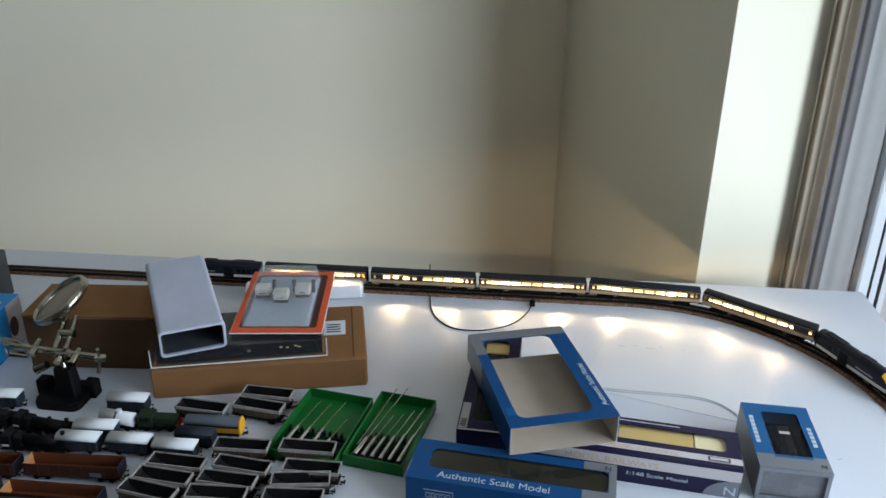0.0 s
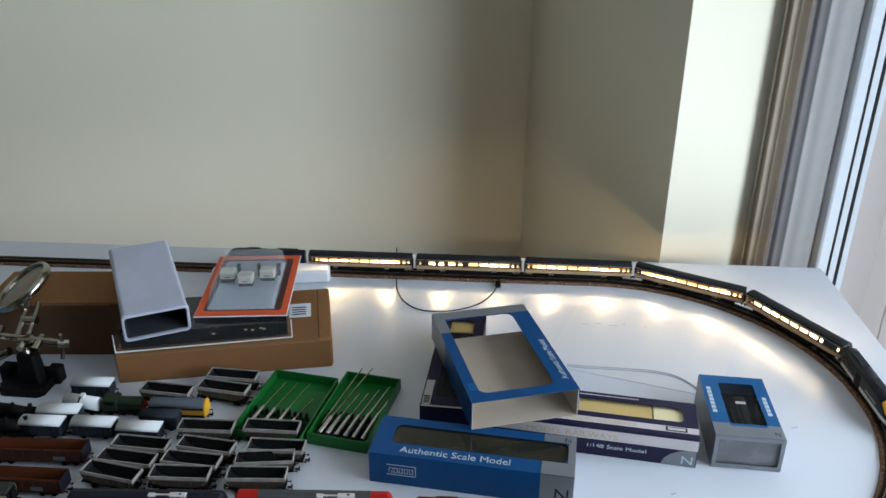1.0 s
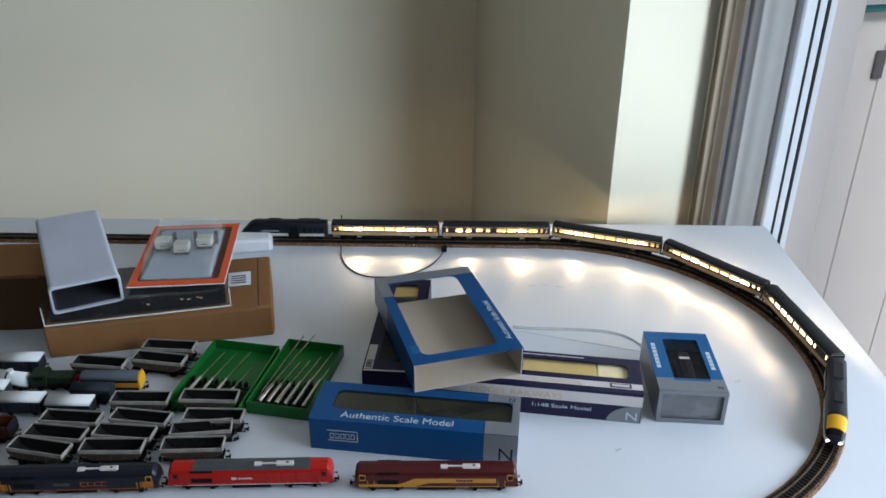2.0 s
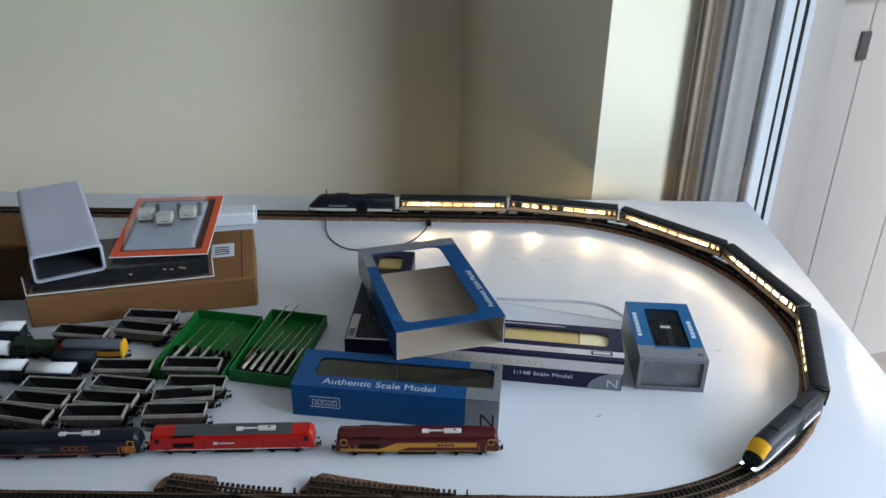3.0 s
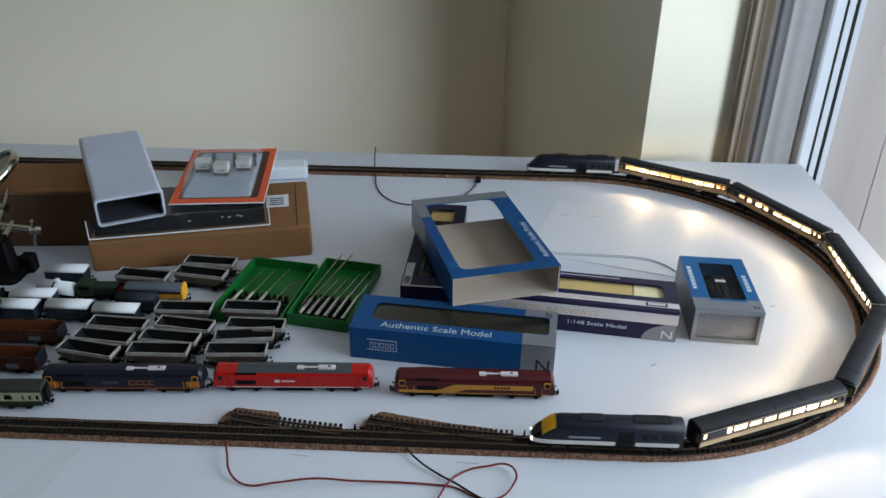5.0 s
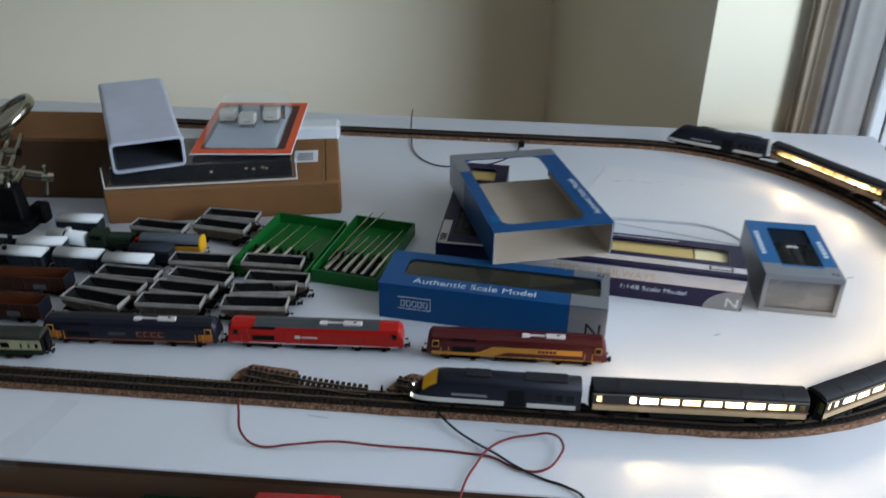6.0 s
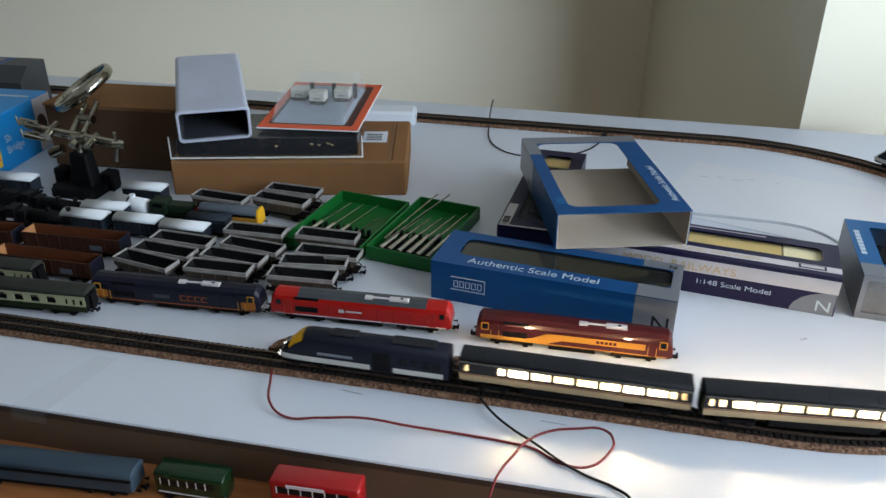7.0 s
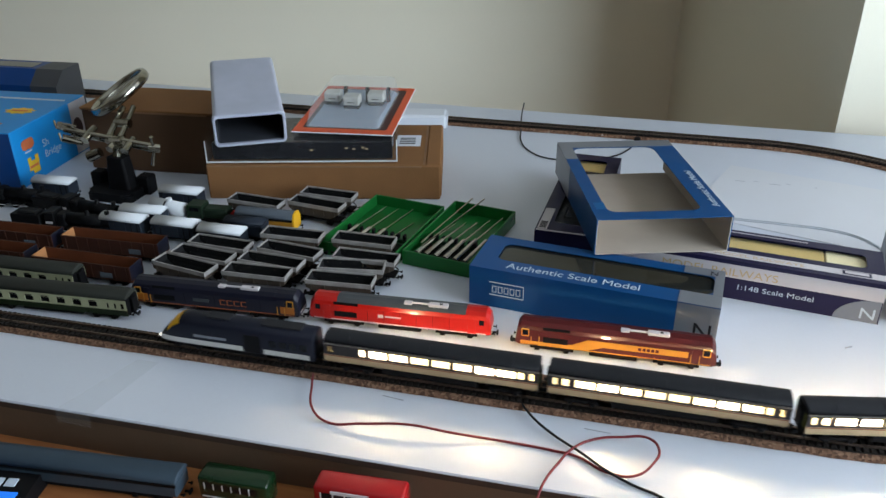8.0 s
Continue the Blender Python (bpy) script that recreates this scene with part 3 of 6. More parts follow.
# brown cardboard darkened: the shade on this carton is in its colour
CARDSHADE = mat("shaded_cardboard", (0.105, 0.058, 0.032), 0.85, vary=0.08, scale=25, bump=0.25, fine=500)
carton = thing("cardboard_box", base_pose((-0.392, 0.250), (-0.238, 0.266)), "tall closed brown cardboard box, shade put into its colour", "cardboard box")
part("carton", cube(0, 0.168, 0, 0.085, 0, 0.075, 0.0015), CARDSHADE, carton)
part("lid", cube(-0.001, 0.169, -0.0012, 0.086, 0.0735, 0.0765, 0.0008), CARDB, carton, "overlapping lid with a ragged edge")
# thin strip drawn as the shadow line under the lid
part("lid_shadow_gap", cube(0.01, 0.155, -0.0010, -0.0002, 0.0720, 0.0734), CARDD, carton)

CT = TOP + HH + 0.0015
case = thing("display_case", base_pose((-0.207, 0.207), (-0.008, 0.264), CT), "long clear plastic case holding a black inlay", "plastic case")
part("tray", cube(0, 0.206, 0, 0.094, 0, 0.0016, 0.0006), CLEAR, case)
part("inlay", cube(0.006, 0.201, 0.004, 0.088, 0.0018, 0.0215, 0.001), BLKBOX, case, "black glossy inlay")
bm = cube(0, 0.206, 0, 0.0012, 0.0016, 0.0240)
cube(0, 0.206, 0.0928, 0.094, 0.0016, 0.0240, 0, bm)
cube(0, 0.0012, 0.0012, 0.0928, 0.0016, 0.0240, 0, bm)
cube(0.2048, 0.206, 0.0012, 0.0928, 0.0016, 0.0240, 0, bm)
part("clear_wall", bm, CLEAR, case)
part("clear_lid", cube(-0.0005, 0.2065, -0.0005, 0.0945, 0.0241, 0.0252, 0.0004), CLEAR, case)
# whitish strips along the front edges of the clear case
bm = cube(-0.0008, 0.2068, -0.0009, 0.0, 0.0, 0.0018, 0.0002)
cube(-0.0008, 0.0006, -0.0009, 0.0, 0.0018, 0.0250, 0.0002, bm)
cube(0.2054, 0.2068, -0.0009, 0.0, 0.0018, 0.0250, 0.0002, bm)
part("case_rim", bm, PLWHITE, case, "whitish plastic rim")
bm = bmesh.new()
for k, (x, z) in enumerate(((0.150, 0.014), (0.158, 0.013), (0.168, 0.0145), (0.172, 0.013), (0.112, 0.012))):
    cube(x, x + 0.003, 0.0028, 0.0037, z, z + 0.0012, 0, bm)
part("print_bar", bm, GOLDINK, case, "small pale print as bars")

ST = CT + 0.0255
sleeve = thing("plastic_sleeve", base_pose((-0.184, 0.192), (-0.121, 0.228), ST) @ pose(0, 0, 0, 6.5), "milky plastic sleeve box, open at one end", "plastic box")
w, h, l = 0.0735, 0.0345, 0.160
prof_o = rounded(0, w, 0, h, 0.005)
prof_i = rounded(0.0022, w - 0.0022, 0.0022, h - 0.0022, 0.0035)
bm = bmesh.new()
n = len(prof_o)
rings = [[bm.verts.new((x, y, z)) for x, z in p] for p, y in ((prof_i, l - 0.004), (prof_i, 0.0), (prof_o, 0.0), (prof_o, l))]
for a, b in zip(rings, rings[1:]):
    for i in range(n):
        j = (i + 1) % n
        bm.faces.new((a[i], a[j], b[j], b[i]))
bm.faces.new(rings[0])
bm.faces.new(rings[-1])
part("shell", bm, FROST, sleeve)
# dark sheet set inside the shell as the shade in its hollow
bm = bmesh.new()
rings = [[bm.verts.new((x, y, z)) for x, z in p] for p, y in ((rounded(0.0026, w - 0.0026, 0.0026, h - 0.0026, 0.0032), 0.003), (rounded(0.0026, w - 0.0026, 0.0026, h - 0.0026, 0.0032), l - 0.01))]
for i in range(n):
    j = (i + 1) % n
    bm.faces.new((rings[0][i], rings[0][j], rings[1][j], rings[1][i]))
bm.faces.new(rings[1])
part("inner_shade", bm, FROSTIN, sleeve, "dark sheet for the shade inside the sleeve")
bm = bmesh.new()
rings = [[bm.verts.new((x, y, z)) for x, z in p] for p, y in ((prof_i, -0.0008), (prof_o, -0.0008), (rounded(-0.0008, w + 0.0008, -0.0004, h + 0.0008, 0.005), 0.0006), (rounded(-0.0008, w + 0.0008, -0.0004, h + 0.0008, 0.005), 0.004))]
for a, b in zip(rings, rings[1:]):
    for i in range(n):
        j = (i + 1) % n
        bm.faces.new((a[i], a[j], b[j], b[i]))
part("mouth_rim", bm, FROST, sleeve, "whitish rim round the mouth")

card = thing("blister_pack", base_pose((-0.127, 0.254), (-0.014, 0.270), ST + 0.0005) @ pose(0, 0, 0, 1.5, 0, 0), "orange-backed blister pack with small white buildings", "blister pack")
part("backing_card", cube(0, 0.113, 0, 0.162, 0, 0.0012, 0.0003), PAPER, card)
bm = framed_sheet(0.0008, 0.1122, 0.0008, 0.1612, rounded(0.009, 0.104, 0.012, 0.152, 0.004), 0.0013, 0.0019)
part("orange_border", bm, ORANGE, card, "orange printed border")
part("dark_print", cube(0.0088, 0.1042, 0.0118, 0.1522, 0.0013, 0.0016), DARKRED, card)
bm = loft([[(x, y, 0.0018) for x, y in rounded(0.014, 0.094, 0.016, 0.142, 0.004)], [(x, y, 0.0055) for x, y in rounded(0.017, 0.091, 0.040, 0.139, 0.004)]])
part("grey_insert", bm, GREYCARD, card, "blue-grey moulded tray")
bm = loft([[(x, y, 0.0020) for x, y in rounded(0.012, 0.096, 0.014, 0.144, 0.004)], [(x, y, 0.0235) for x, y in rounded(0.016, 0.092, 0.026, 0.139, 0.007)], [(x, y, 0.0252) for x, y in rounded(0.020, 0.088, 0.036, 0.134, 0.006)]])
part("blister", bm, DOME, card, "clear moulded blister")
BLOCKW = mat("offwhite_plastic", (0.50, 0.50, 0.46), 0.5, vary=0.25, scale=120)
for x, y in ((0.018, 0.078), (0.043, 0.066), (0.069, 0.080)):
    b = part("white_block", cube(x, x + 0.0190, y, y + 0.016, 0.0098, 0.0205, 0.0012), BLOCKW, card, "small off-white plastic building")
    part("block_base", cube(x + 0.0006, x + 0.0184, y + 0.0006, y + 0.0154, 0.0057, 0.0097, 0.0004), UNDER, b, "dark base")
    part("window_slot", cube(x + 0.005, x + 0.0135, y - 0.0002, y + 0.0004, 0.0128, 0.0138), UNDER, b)
for x in (0.038, 0.064, 0.089):
    part("grey_post", cube(x, x + 0.0040, 0.094, 0.0990, 0.0057, 0.0228, 0.0004), UNDER, card)

white = thing("paper_pack", base_pose((-0.185, 0.455), (-0.014, 0.492)), "white paper-wrapped flat pack behind the carton", "paper pack")
part("pack", cube(0, 0.174, 0, 0.034, 0, 0.020, 0.003), PAPER, white)
part("end_fold", cube(0.1742, 0.1752, 0.002, 0.032, 0.001, 0.018), PAPER, white)

# ---- the model boxes ----


def window_box(name, m, w, d, h, front, top, end, hole, label, category="box", film=WINDARK, split=None, endmat=None):
    """A closed carton with a window in its top. split: from there along x another print."""
    b = thing(name, m, label, category)
    x1 = split or w
    part("front_panel", cube(0, x1, 0, 0.0008, 0, h - 0.0006), front, b)
    part("rear_panel", cube(0, w, d - 0.0008, d, 0, h - 0.0006), top, b)
    part("left_end", cube(0, 0.0008, 0.0009, d - 0.0009, 0, h - 0.0006), top, b)
    part("right_end", cube(w - 0.0008, w, 0.0009, d - 0.0009, 0, h - 0.0006), endmat or end, b)
    part("bottom_panel", cube(0.001, w - 0.001, 0.001, d - 0.001, 0.0002, 0.0010), INCARD, b)
    bm = framed_sheet(0, w, 0, d, hole, h - 0.0006, h)
    part("top_panel", bm, top, b)
    if split:
        part("front_end_print", cube(split, w, -0.0001, 0.0008, 0, h - 0.0006), end, b, "silver print at the end")
    xs, ys = [p[0] for p in hole], [p[1] for p in hole]
    part("window_film", cube(min(xs) - 0.003, max(xs) + 0.003, min(ys) - 0.003, max(ys) + 0.003, h - 0.0022, h - 0.0018), film, b, "shiny window film")
    return b


A = base_pose((0.121, 0.064), (0.322, 0.046))
AW, AD, AH = 0.2035, 0.062, 0.0365
auth = window_box("model_box", A, AW, AD, AH, BLUEB, BLUEB, SILVERB, rounded(0.018, 0.196, 0.019, 0.050, 0.007), "blue and silver model train box with a long window", "model box", split=0.171)
part("top_end_print", cube(0.171, AW, 0.0, 0.0188, AH + 0.0001, AH + 0.0004), SILVERB, auth, "silver print at the end")
part("top_end_print", cube(0.1962, AW, 0.0190, AD, AH + 0.0001, AH + 0.0004), SILVERB, auth, "silver print at the end")
part("top_end_print", cube(0.171, AW, 0.0502, AD, AH + 0.00015, AH + 0.00045), SILVERB, auth, "silver print at the end")
text("lettering", "Authentic Scale Model", 0.0125, pose(0.030, 0.0055, AH + 0.0006), WHITEINK, auth, 0.98)
text("lettering", "N", 0.021, pose(0.184, -0.0003, 0.006, 90), BLACKINK, auth, 1.0)
text("lettering", "N", 0.009, pose(0.1915, 0.0515, AH + 0.0007), BLACKINK, auth)
bm = cube(0.018, 0.048, -0.0004, 0.0, 0.0240, 0.0246)
cube(0.018, 0.048, -0.0004, 0.0, 0.0120, 0.0126, 0, bm)
cube(0.0475, 0.048, -0.0004, 0.0, 0.0126, 0.0240, 0, bm)
for k in range(5):
    cube(0.0205 + k * 0.0052, 0.0243 + k * 0.0052, -0.0004, 0.0, 0.0148, 0.0152, 0, bm)
    cube(0.0205 + k * 0.0052, 0.0243 + k * 0.0052, -0.0004, 0.0, 0.0205, 0.0209, 0, bm)
    cube(0.0238 + k * 0.0052, 0.0243 + k * 0.0052, -0.0004, 0.0, 0.0148, 0.0209, 0, bm)
    cube(0.0205 + k * 0.0052, 0.0210 + k * 0.0052, -0.0004, 0.0, 0.0148, 0.0209, 0, bm)
part("maker_mark", bm, WHITEINK, auth, "pale outlined maker's mark")

NM = base_pose((0.2240, 0.1413), (0.4545, 0.117))
NW, ND, NH = 0.2318, 0.062, 0.0370
navy = window_box("model_box", NM, NW, ND, NH, PURPLE, PURPLE, PURPLE, rounded(0.012, 0.2180, 0.025, 0.050, 0.006), "navy and white model railway box with cream foam inside", "model box", film=CLEAR)
part("foam_block", cube(0.006, 0.1860, 0.020, 0.056, 0.006, 0.0325, 0.001), GOLDF, navy, "cream foam insert")
part("foam_block", cube(0.1865, 0.2240, 0.020, 0.056, 0.006, 0.0330, 0.001), PALEF, navy, "paler foam insert")
part("pale_band", cube(0.0, NW, 0.006, 0.0155, NH + 0.0001, NH + 0.0004), PALEC, navy, "pale printed band")
part("pale_front_band", cube(0.0, NW, -0.0003, 0.0, 0.0205, 0.0330), PALEC, navy, "pale printed band")
part("rear_line", cube(0.04, NW - 0.06, ND - 0.006, ND - 0.0045, NH + 0.0001, NH + 0.0003), PALEC, navy)
text("lettering", "MODEL RAILWAYS", 0.0100, pose(0.054, -0.0005, 0.0225, 90), GOLDINK, navy, 1.15)
text("lettering", "MODEL RAILWAYS", 0.0072, pose(0.096, 0.0078, NH + 0.0005), GOLDINK, navy, 1.2)
text("lettering", "1:148 Scale Model", 0.0066, pose(0.118, -0.0003, 0.0105, 90), WHITEINK, navy, 1.30)
part("corner_badge", slab([(NW - 0.001 - 0.034 * math.cos(radians(a)), 0.034 * 0.62 * math.sin(radians(a))) for a in range(0, 91, 9)] + [(NW - 0.001, 0)], 0, 0.0003), SILVERB, navy, "silver rounded corner badge").matrix_basis = pose(0, 0, 0, 90)
text("lettering", "N", 0.014, pose(NW - 0.0165, -0.0006, 0.0035, 90), WHITEINK, navy, 1.25)
part("badge", cube(0.198, 0.220, 0.0072, 0.0140, NH + 0.0005, NH + 0.0007), PURPLE, navy)
part("badge_bar", cube(0.200, 0.218, 0.0085, 0.0125, NH + 0.0008, NH + 0.001), PALEC, navy)

# the crosswise box half hidden under the empty one
XM = base_pose((0.1625, 0.146), (0.2190, 0.144))
XW, XD, XH = 0.0565, 0.206, 0.0365
cross = window_box("model_box", XM, XW, XD, XH, PURPLE, PURPLE, PURPLE, rounded(0.014, 0.043, 0.020, 0.190, 0.006), "dark navy model box lying crosswise under an empty carton", "model box", film=CLEAR)
part("foam_block", cube(0.008, 0.048, 0.168, 0.196, 0.006, 0.0325, 0.001), GOLDF, cross, "cream foam insert")
part("dark_tray", cube(0.008, 0.048, 0.012, 0.1675, 0.004, 0.0320, 0.001), BLKBOX, cross, "black plastic tray")
part("model_roof", prism([(0.020, 0.0327), (0.022, 0.0345), (0.035, 0.0345), (0.037, 0.0327)], 0, 0.10), BLKBOX, cross, "dark model in the foam").matrix_basis = pose(0.057, 0.04, 0, 0, 0, 90)
part("code_label", cube(0.0015, 0.0105, 0.004, 0.050, XH + 0.0001, XH + 0.0004), PALEC, cross, "pale label with a square code as bars")
bm = bmesh.new()
for k in range(5):
    cube(0.0028, 0.0092, 0.006 + k * 0.0030, 0.0078 + k * 0.0030, XH + 0.0005, XH + 0.0007, 0, bm)
part("code_bar", bm, BLACKINK, cross)
part("white_edge", cube(0.001, 0.048, 0.0004, 0.0026, XH + 0.0001, XH + 0.0004), PALEC, cross)
part("white_line", cube(-0.0003, 0.0, 0.001, 0.12, 0.0085, 0.0105), PALEC, cross)

SM = base_pose((0.471, 0.1225), (0.541, 0.120))
SW, SD, SH = 0.070, 0.112, 0.0395
small = thing("model_box", SM, "small blue and silver box with a dark model behind its window", "model box")
part("left_panel", cube(0, 0.0008, 0, SD, 0, SH - 0.0006), SILVERB, small)
part("right_panel", cube(SW - 0.0008, SW, 0, SD, 0, SH - 0.0006), SILVERB, small)
part("rear_panel", cube(0.001, SW - 0.001, SD - 0.0008, SD, 0, SH - 0.0006), BLUEL, small)
part("bottom_panel", cube(0.001, SW - 0.001, 0.001, SD - 0.001, 0.0002, 0.001), INCARD, small)
part("top_panel", framed_sheet(0, SW, 0, SD, rounded(0.0185, 0.0565, 0.0225, 0.098, 0.003), SH - 0.0006, SH), BLUEL, small)
bm = cube(0, 0.0179, 0, 0.022, SH + 0.0001, SH + 0.0004)
cube(0.0561, SW, 0, 0.022, SH + 0.0001, SH + 0.0004, 0, bm)
cube(0.0179, 0.0561, 0, 0.0179, SH + 0.0001, SH + 0.0004, 0, bm)
part("silver_print", bm, SILVERB, small, "silver print along the front")
part("window_film", cube(0.016, 0.059, 0.020, 0.100, SH - 0.0016, SH - 0.0013), CLEAR, small)
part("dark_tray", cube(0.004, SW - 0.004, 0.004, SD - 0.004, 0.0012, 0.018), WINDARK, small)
bm = cube(0.030, 0.046, 0.024, 0.084, 0.019, 0.034, 0.003)
rod((0.038, 0.030, 0.034), (0.036, 0.060, 0.0365), 0.002, bm=bm)
part("boxed_model", bm, UNDER, small, "dark model under the film")
part("pale_wrap", cube(0.033, 0.044, 0.066, 0.070, 0.0343, 0.0352, 0.0003), PALEC, small)
bm = framed_sheet(0, SW, 0, SH, rounded(0.004, SW - 0.004, 0.005, SH - 0.004, 0.002), 0, 0.0012)
part("front_frame", bm, SILVERB, small, "clear-plastic front frame").matrix_basis = pose(0, -0.0002, 0, 90)
part("front_film", cube(0.003, SW - 0.003, 0.0016, 0.002, 0.004, SH - 0.003), GREYFILM, small, "milky front film")
part("front_lip", cube(-0.001, SW + 0.001, -0.004, -0.0014, 0.0, 0.0022, 0.0006), CLEAR, small)
text("lettering", "N", 0.008, pose(0.060, 0.0055, SH + 0.0006), BLACKINK, small)
for x, n in ((0.004, 7), (0.061, 5)):
    bm = bmesh.new()
    for k in range(n):
        cube(x, x + 0.0045, 0.040 + k * 0.007, 0.0455 + k * 0.007, SH + 0.0002, SH + 0.0004, 0, bm)
    part("print_bars", bm, WHITEINK, small, "small pale print as bars")

# the empty sleeve box lying over two boxes
OB = Vector((0.2205, 0.1080, TOP + 0.0376))
OX = Vector((0.1115, 0.0370, 0)).normalized()
opn = thing("empty_box", Matrix.Translation(OB) @ Matrix.Rotation(math.atan2(OX.y, OX.x), 4, "Z"), "empty blue and silver carton with open end and windows", "box")
OW, OD, OH, T = 0.1175, 0.188, 0.0335, 0.0008
hole = rounded(0.0125, 0.0955, 0.014, 0.171, 0.010)
part("top_panel", framed_sheet(0, OW, 0, OD, hole, OH - T, OH), BLUEB, opn)
part("bottom_panel", cube(0.0009, OW - 0.0009, 0, 0.178, 0, T), INCARD, opn, "brown-grey inside card")
part("left_panel", cube(0, T, 0, OD, T, OH - T), BLUEB, opn)
part("left_end_print", cube(-0.0002, T * 0.5, 0.118, OD, 0, OH), SILVERB, opn, "silver end of the side")
part("right_panel", cube(OW - T, OW, 0, OD, T, OH - T), BLUEB, opn)
part("left_lining", cube(T, 2 * T, 0, OD, T, OH - T), INCARD, opn)
part("right_lining", cube(OW - 2 * T, OW - T, 0, OD, T, OH - T), INCARD, opn)
bm = cube(0, 0.0124, 0.140, OD, OH + 0.0001, OH + 0.0004)
cube(0.0125, OW, 0.1712, OD, OH + 0.0001, OH + 0.0004, 0, bm)
part("silver_end", bm, SILVERB, opn, "silver printed end")
text("lettering", "Authentic Scale Model", 0.0095, pose(0.1125, 0.020, OH + 0.0005, 0, 0, 90), WHITEINK, opn, 0.95)
part("maker_mark", cube(0.004, 0.013, 0.020, 0.034, OH + 0.0001, OH + 0.0003), BLUEL, opn)

# ---- screwdriver case ----


def tray_half(m, w, d, h, name, parent):
    bm = bmesh.new()
    t = 0.0018
    for a in ((0, w, 0, t), (0, w, d - t, d), (0, t, t, d - t), (w - t, w, t, d - t)):
        cube(*a, 0, h, 0.0004, bm)
    cube(t, w - t, t, d - t, 0, 0.0022, 0, bm)
    ob = part(name, bm, GREENP, parent, "bright green plastic half")
    ob.matrix_basis = m
    return ob


gcase = thing("screwdriver_case", pose(0, 0, TOP), "open green plastic case of small precision screwdrivers", "tool case")
left_half = tray_half(pose(-0.0400, 0.1150, 0.0004, 0, 0, -8), 0.080, 0.120, 0.0135, "tray", gcase)
right_half = tray_half(pose(0.0440, 0.1150, 0.0004, 0, 0, -9), 0.068, 0.124, 0.0145, "tray", gcase)
for half, w, sizes in ((left_half, 0.080, ((0.012, 1.0), (0.026, 1.0), (0.041, 1.05), (0.055, 0.75))), (right_half, 0.068, ((0.010, 0.8), (0.019, 0.85), (0.029, 0.9), (0.039, 1.0), (0.049, 1.1), (0.059, 1.15)))):
    part("divider", cube(0.004, w - 0.004, 0.045, 0.049, 0.0022, 0.0060, 0.0005), DGREENP, half, "dark green notched divider")
    for k in range(int((w - 0.012) / 0.0068)):
        part("holder_tooth", cube(0.006 + k * 0.0068, 0.0088 + k * 0.0068, 0.0452, 0.0498, 0.0058, 0.0112, 0.0005), BLACK, half)
    # dark of a recess put on as a flat black sheet under the handles
    part("recess_sheet", cube(0.004, w - 0.004, 0.004, 0.040, 0.0031, 0.0036), BLACK, half, "flat black sheet drawn as a handle recess")
    part("floor_insert", cube(0.003, w - 0.003, 0.003, 0.044, 0.0023, 0.0030), DGREENP, half)
    for x, k in sizes:
        s = part("screwdriver", rod((x, 0.010, 0.0085), (x + 0.003, 0.050 * k, 0.0093), 0.0030, 0.0024, 12), CHROME, half, "ribbed metal screwdriver")
        part("blade", rod((x + 0.003, 0.050 * k, 0.0093), (x + 0.009, 0.102 * k, 0.0095), 0.0010, 0.0008, 8), CHROME, s)
        part("swivel_cap", rod((x - 0.0008, 0.0045, 0.0083), (x, 0.0098, 0.0085), 0.0027, 0.0025, 12), BLACK, s)
for x0, y0, x1, y1 in ((0.010, 0.020, 0.018, 0.128), (0.014, 0.015, 0.030, 0.132)):
    part("loose_blade", rod((x0, y0, 0.0150), (x1, y1, 0.0180), 0.0008, 0.0008, 8), CHROME, right_half, "long loose steel blade")
for k in range(5):
    part("moulded_bar", cube(0.030, 0.050 - 0.002 * (k % 2), 0.092 + k * 0.0042, 0.0940 + k * 0.0042, 0.0022, 0.0027), GREENP, right_half)

# ---- toy box, tall box behind, soldering stand ----
toy = thing("toy_box", base_pose((-0.66, 0.150), (-0.427, 0.172)), "bright sky-blue printed toy box with yellow bursts", "toy box")
part("carton", cube(0, 0.234, 0, 0.148, 0, 0.067, 0.001), TOYBLUE, toy)
# front face in a deeper blue than the rest of the carton
part("front_sheet", cube(0.001, 0.233, -0.0003, 0.0, 0.001, 0.066), TOYDARK, toy, "dark blue front")
part("corner_print", cube(0.2341, 0.2344, 0.112, 0.147, 0.002, 0.066), PALEC, toy, "white printed corner")
part("picture_print", slab([(0.116 + 0.010 * math.cos(k * 0.5236) + 0.006, 0.032 + 0.014 * math.sin(k * 0.5236)) for k in range(12)], 0, 0.0003), DARKRED, toy, "small brown picture").matrix_basis = pose(0.2345, 0, 0, 90, 0, 90)
for x, y, r in ((0.196, 0.075, 0.020), (0.150, 0.035, 0.016)):
    pts = [(x + (r if k % 2 else r * 0.72) * math.cos(k * math.pi / 9), y + 0.62 * (r if k % 2 else r * 0.72) * math.sin(k * math.pi / 9)) for k in range(18)]
    burst = part("burst_print", slab(pts, 0.0671, 0.0674), TOYYEL, toy, "yellow burst print")
    part("burst_bar", cube(x - r * 0.5, x + r * 0.5, y - 0.002, y + 0.002, 0.0675, 0.0677), TOYORA, burst)
for y, z, w2, h2 in ((0.026, 0.020, 0.014, 0.0055), (0.031, 0.015, 0.012, 0.005), (0.022, 0.026, 0.006, 0.004), (0.035, 0.025, 0.006, 0.005)):
    part("burst_print", cube(0.2341, 0.2344 + 0.0001 * h2 / 0.005, y - w2 / 2, y + w2 / 2, z - h2, z + h2, 0.0), TOYYEL, toy, "stepped yellow print")
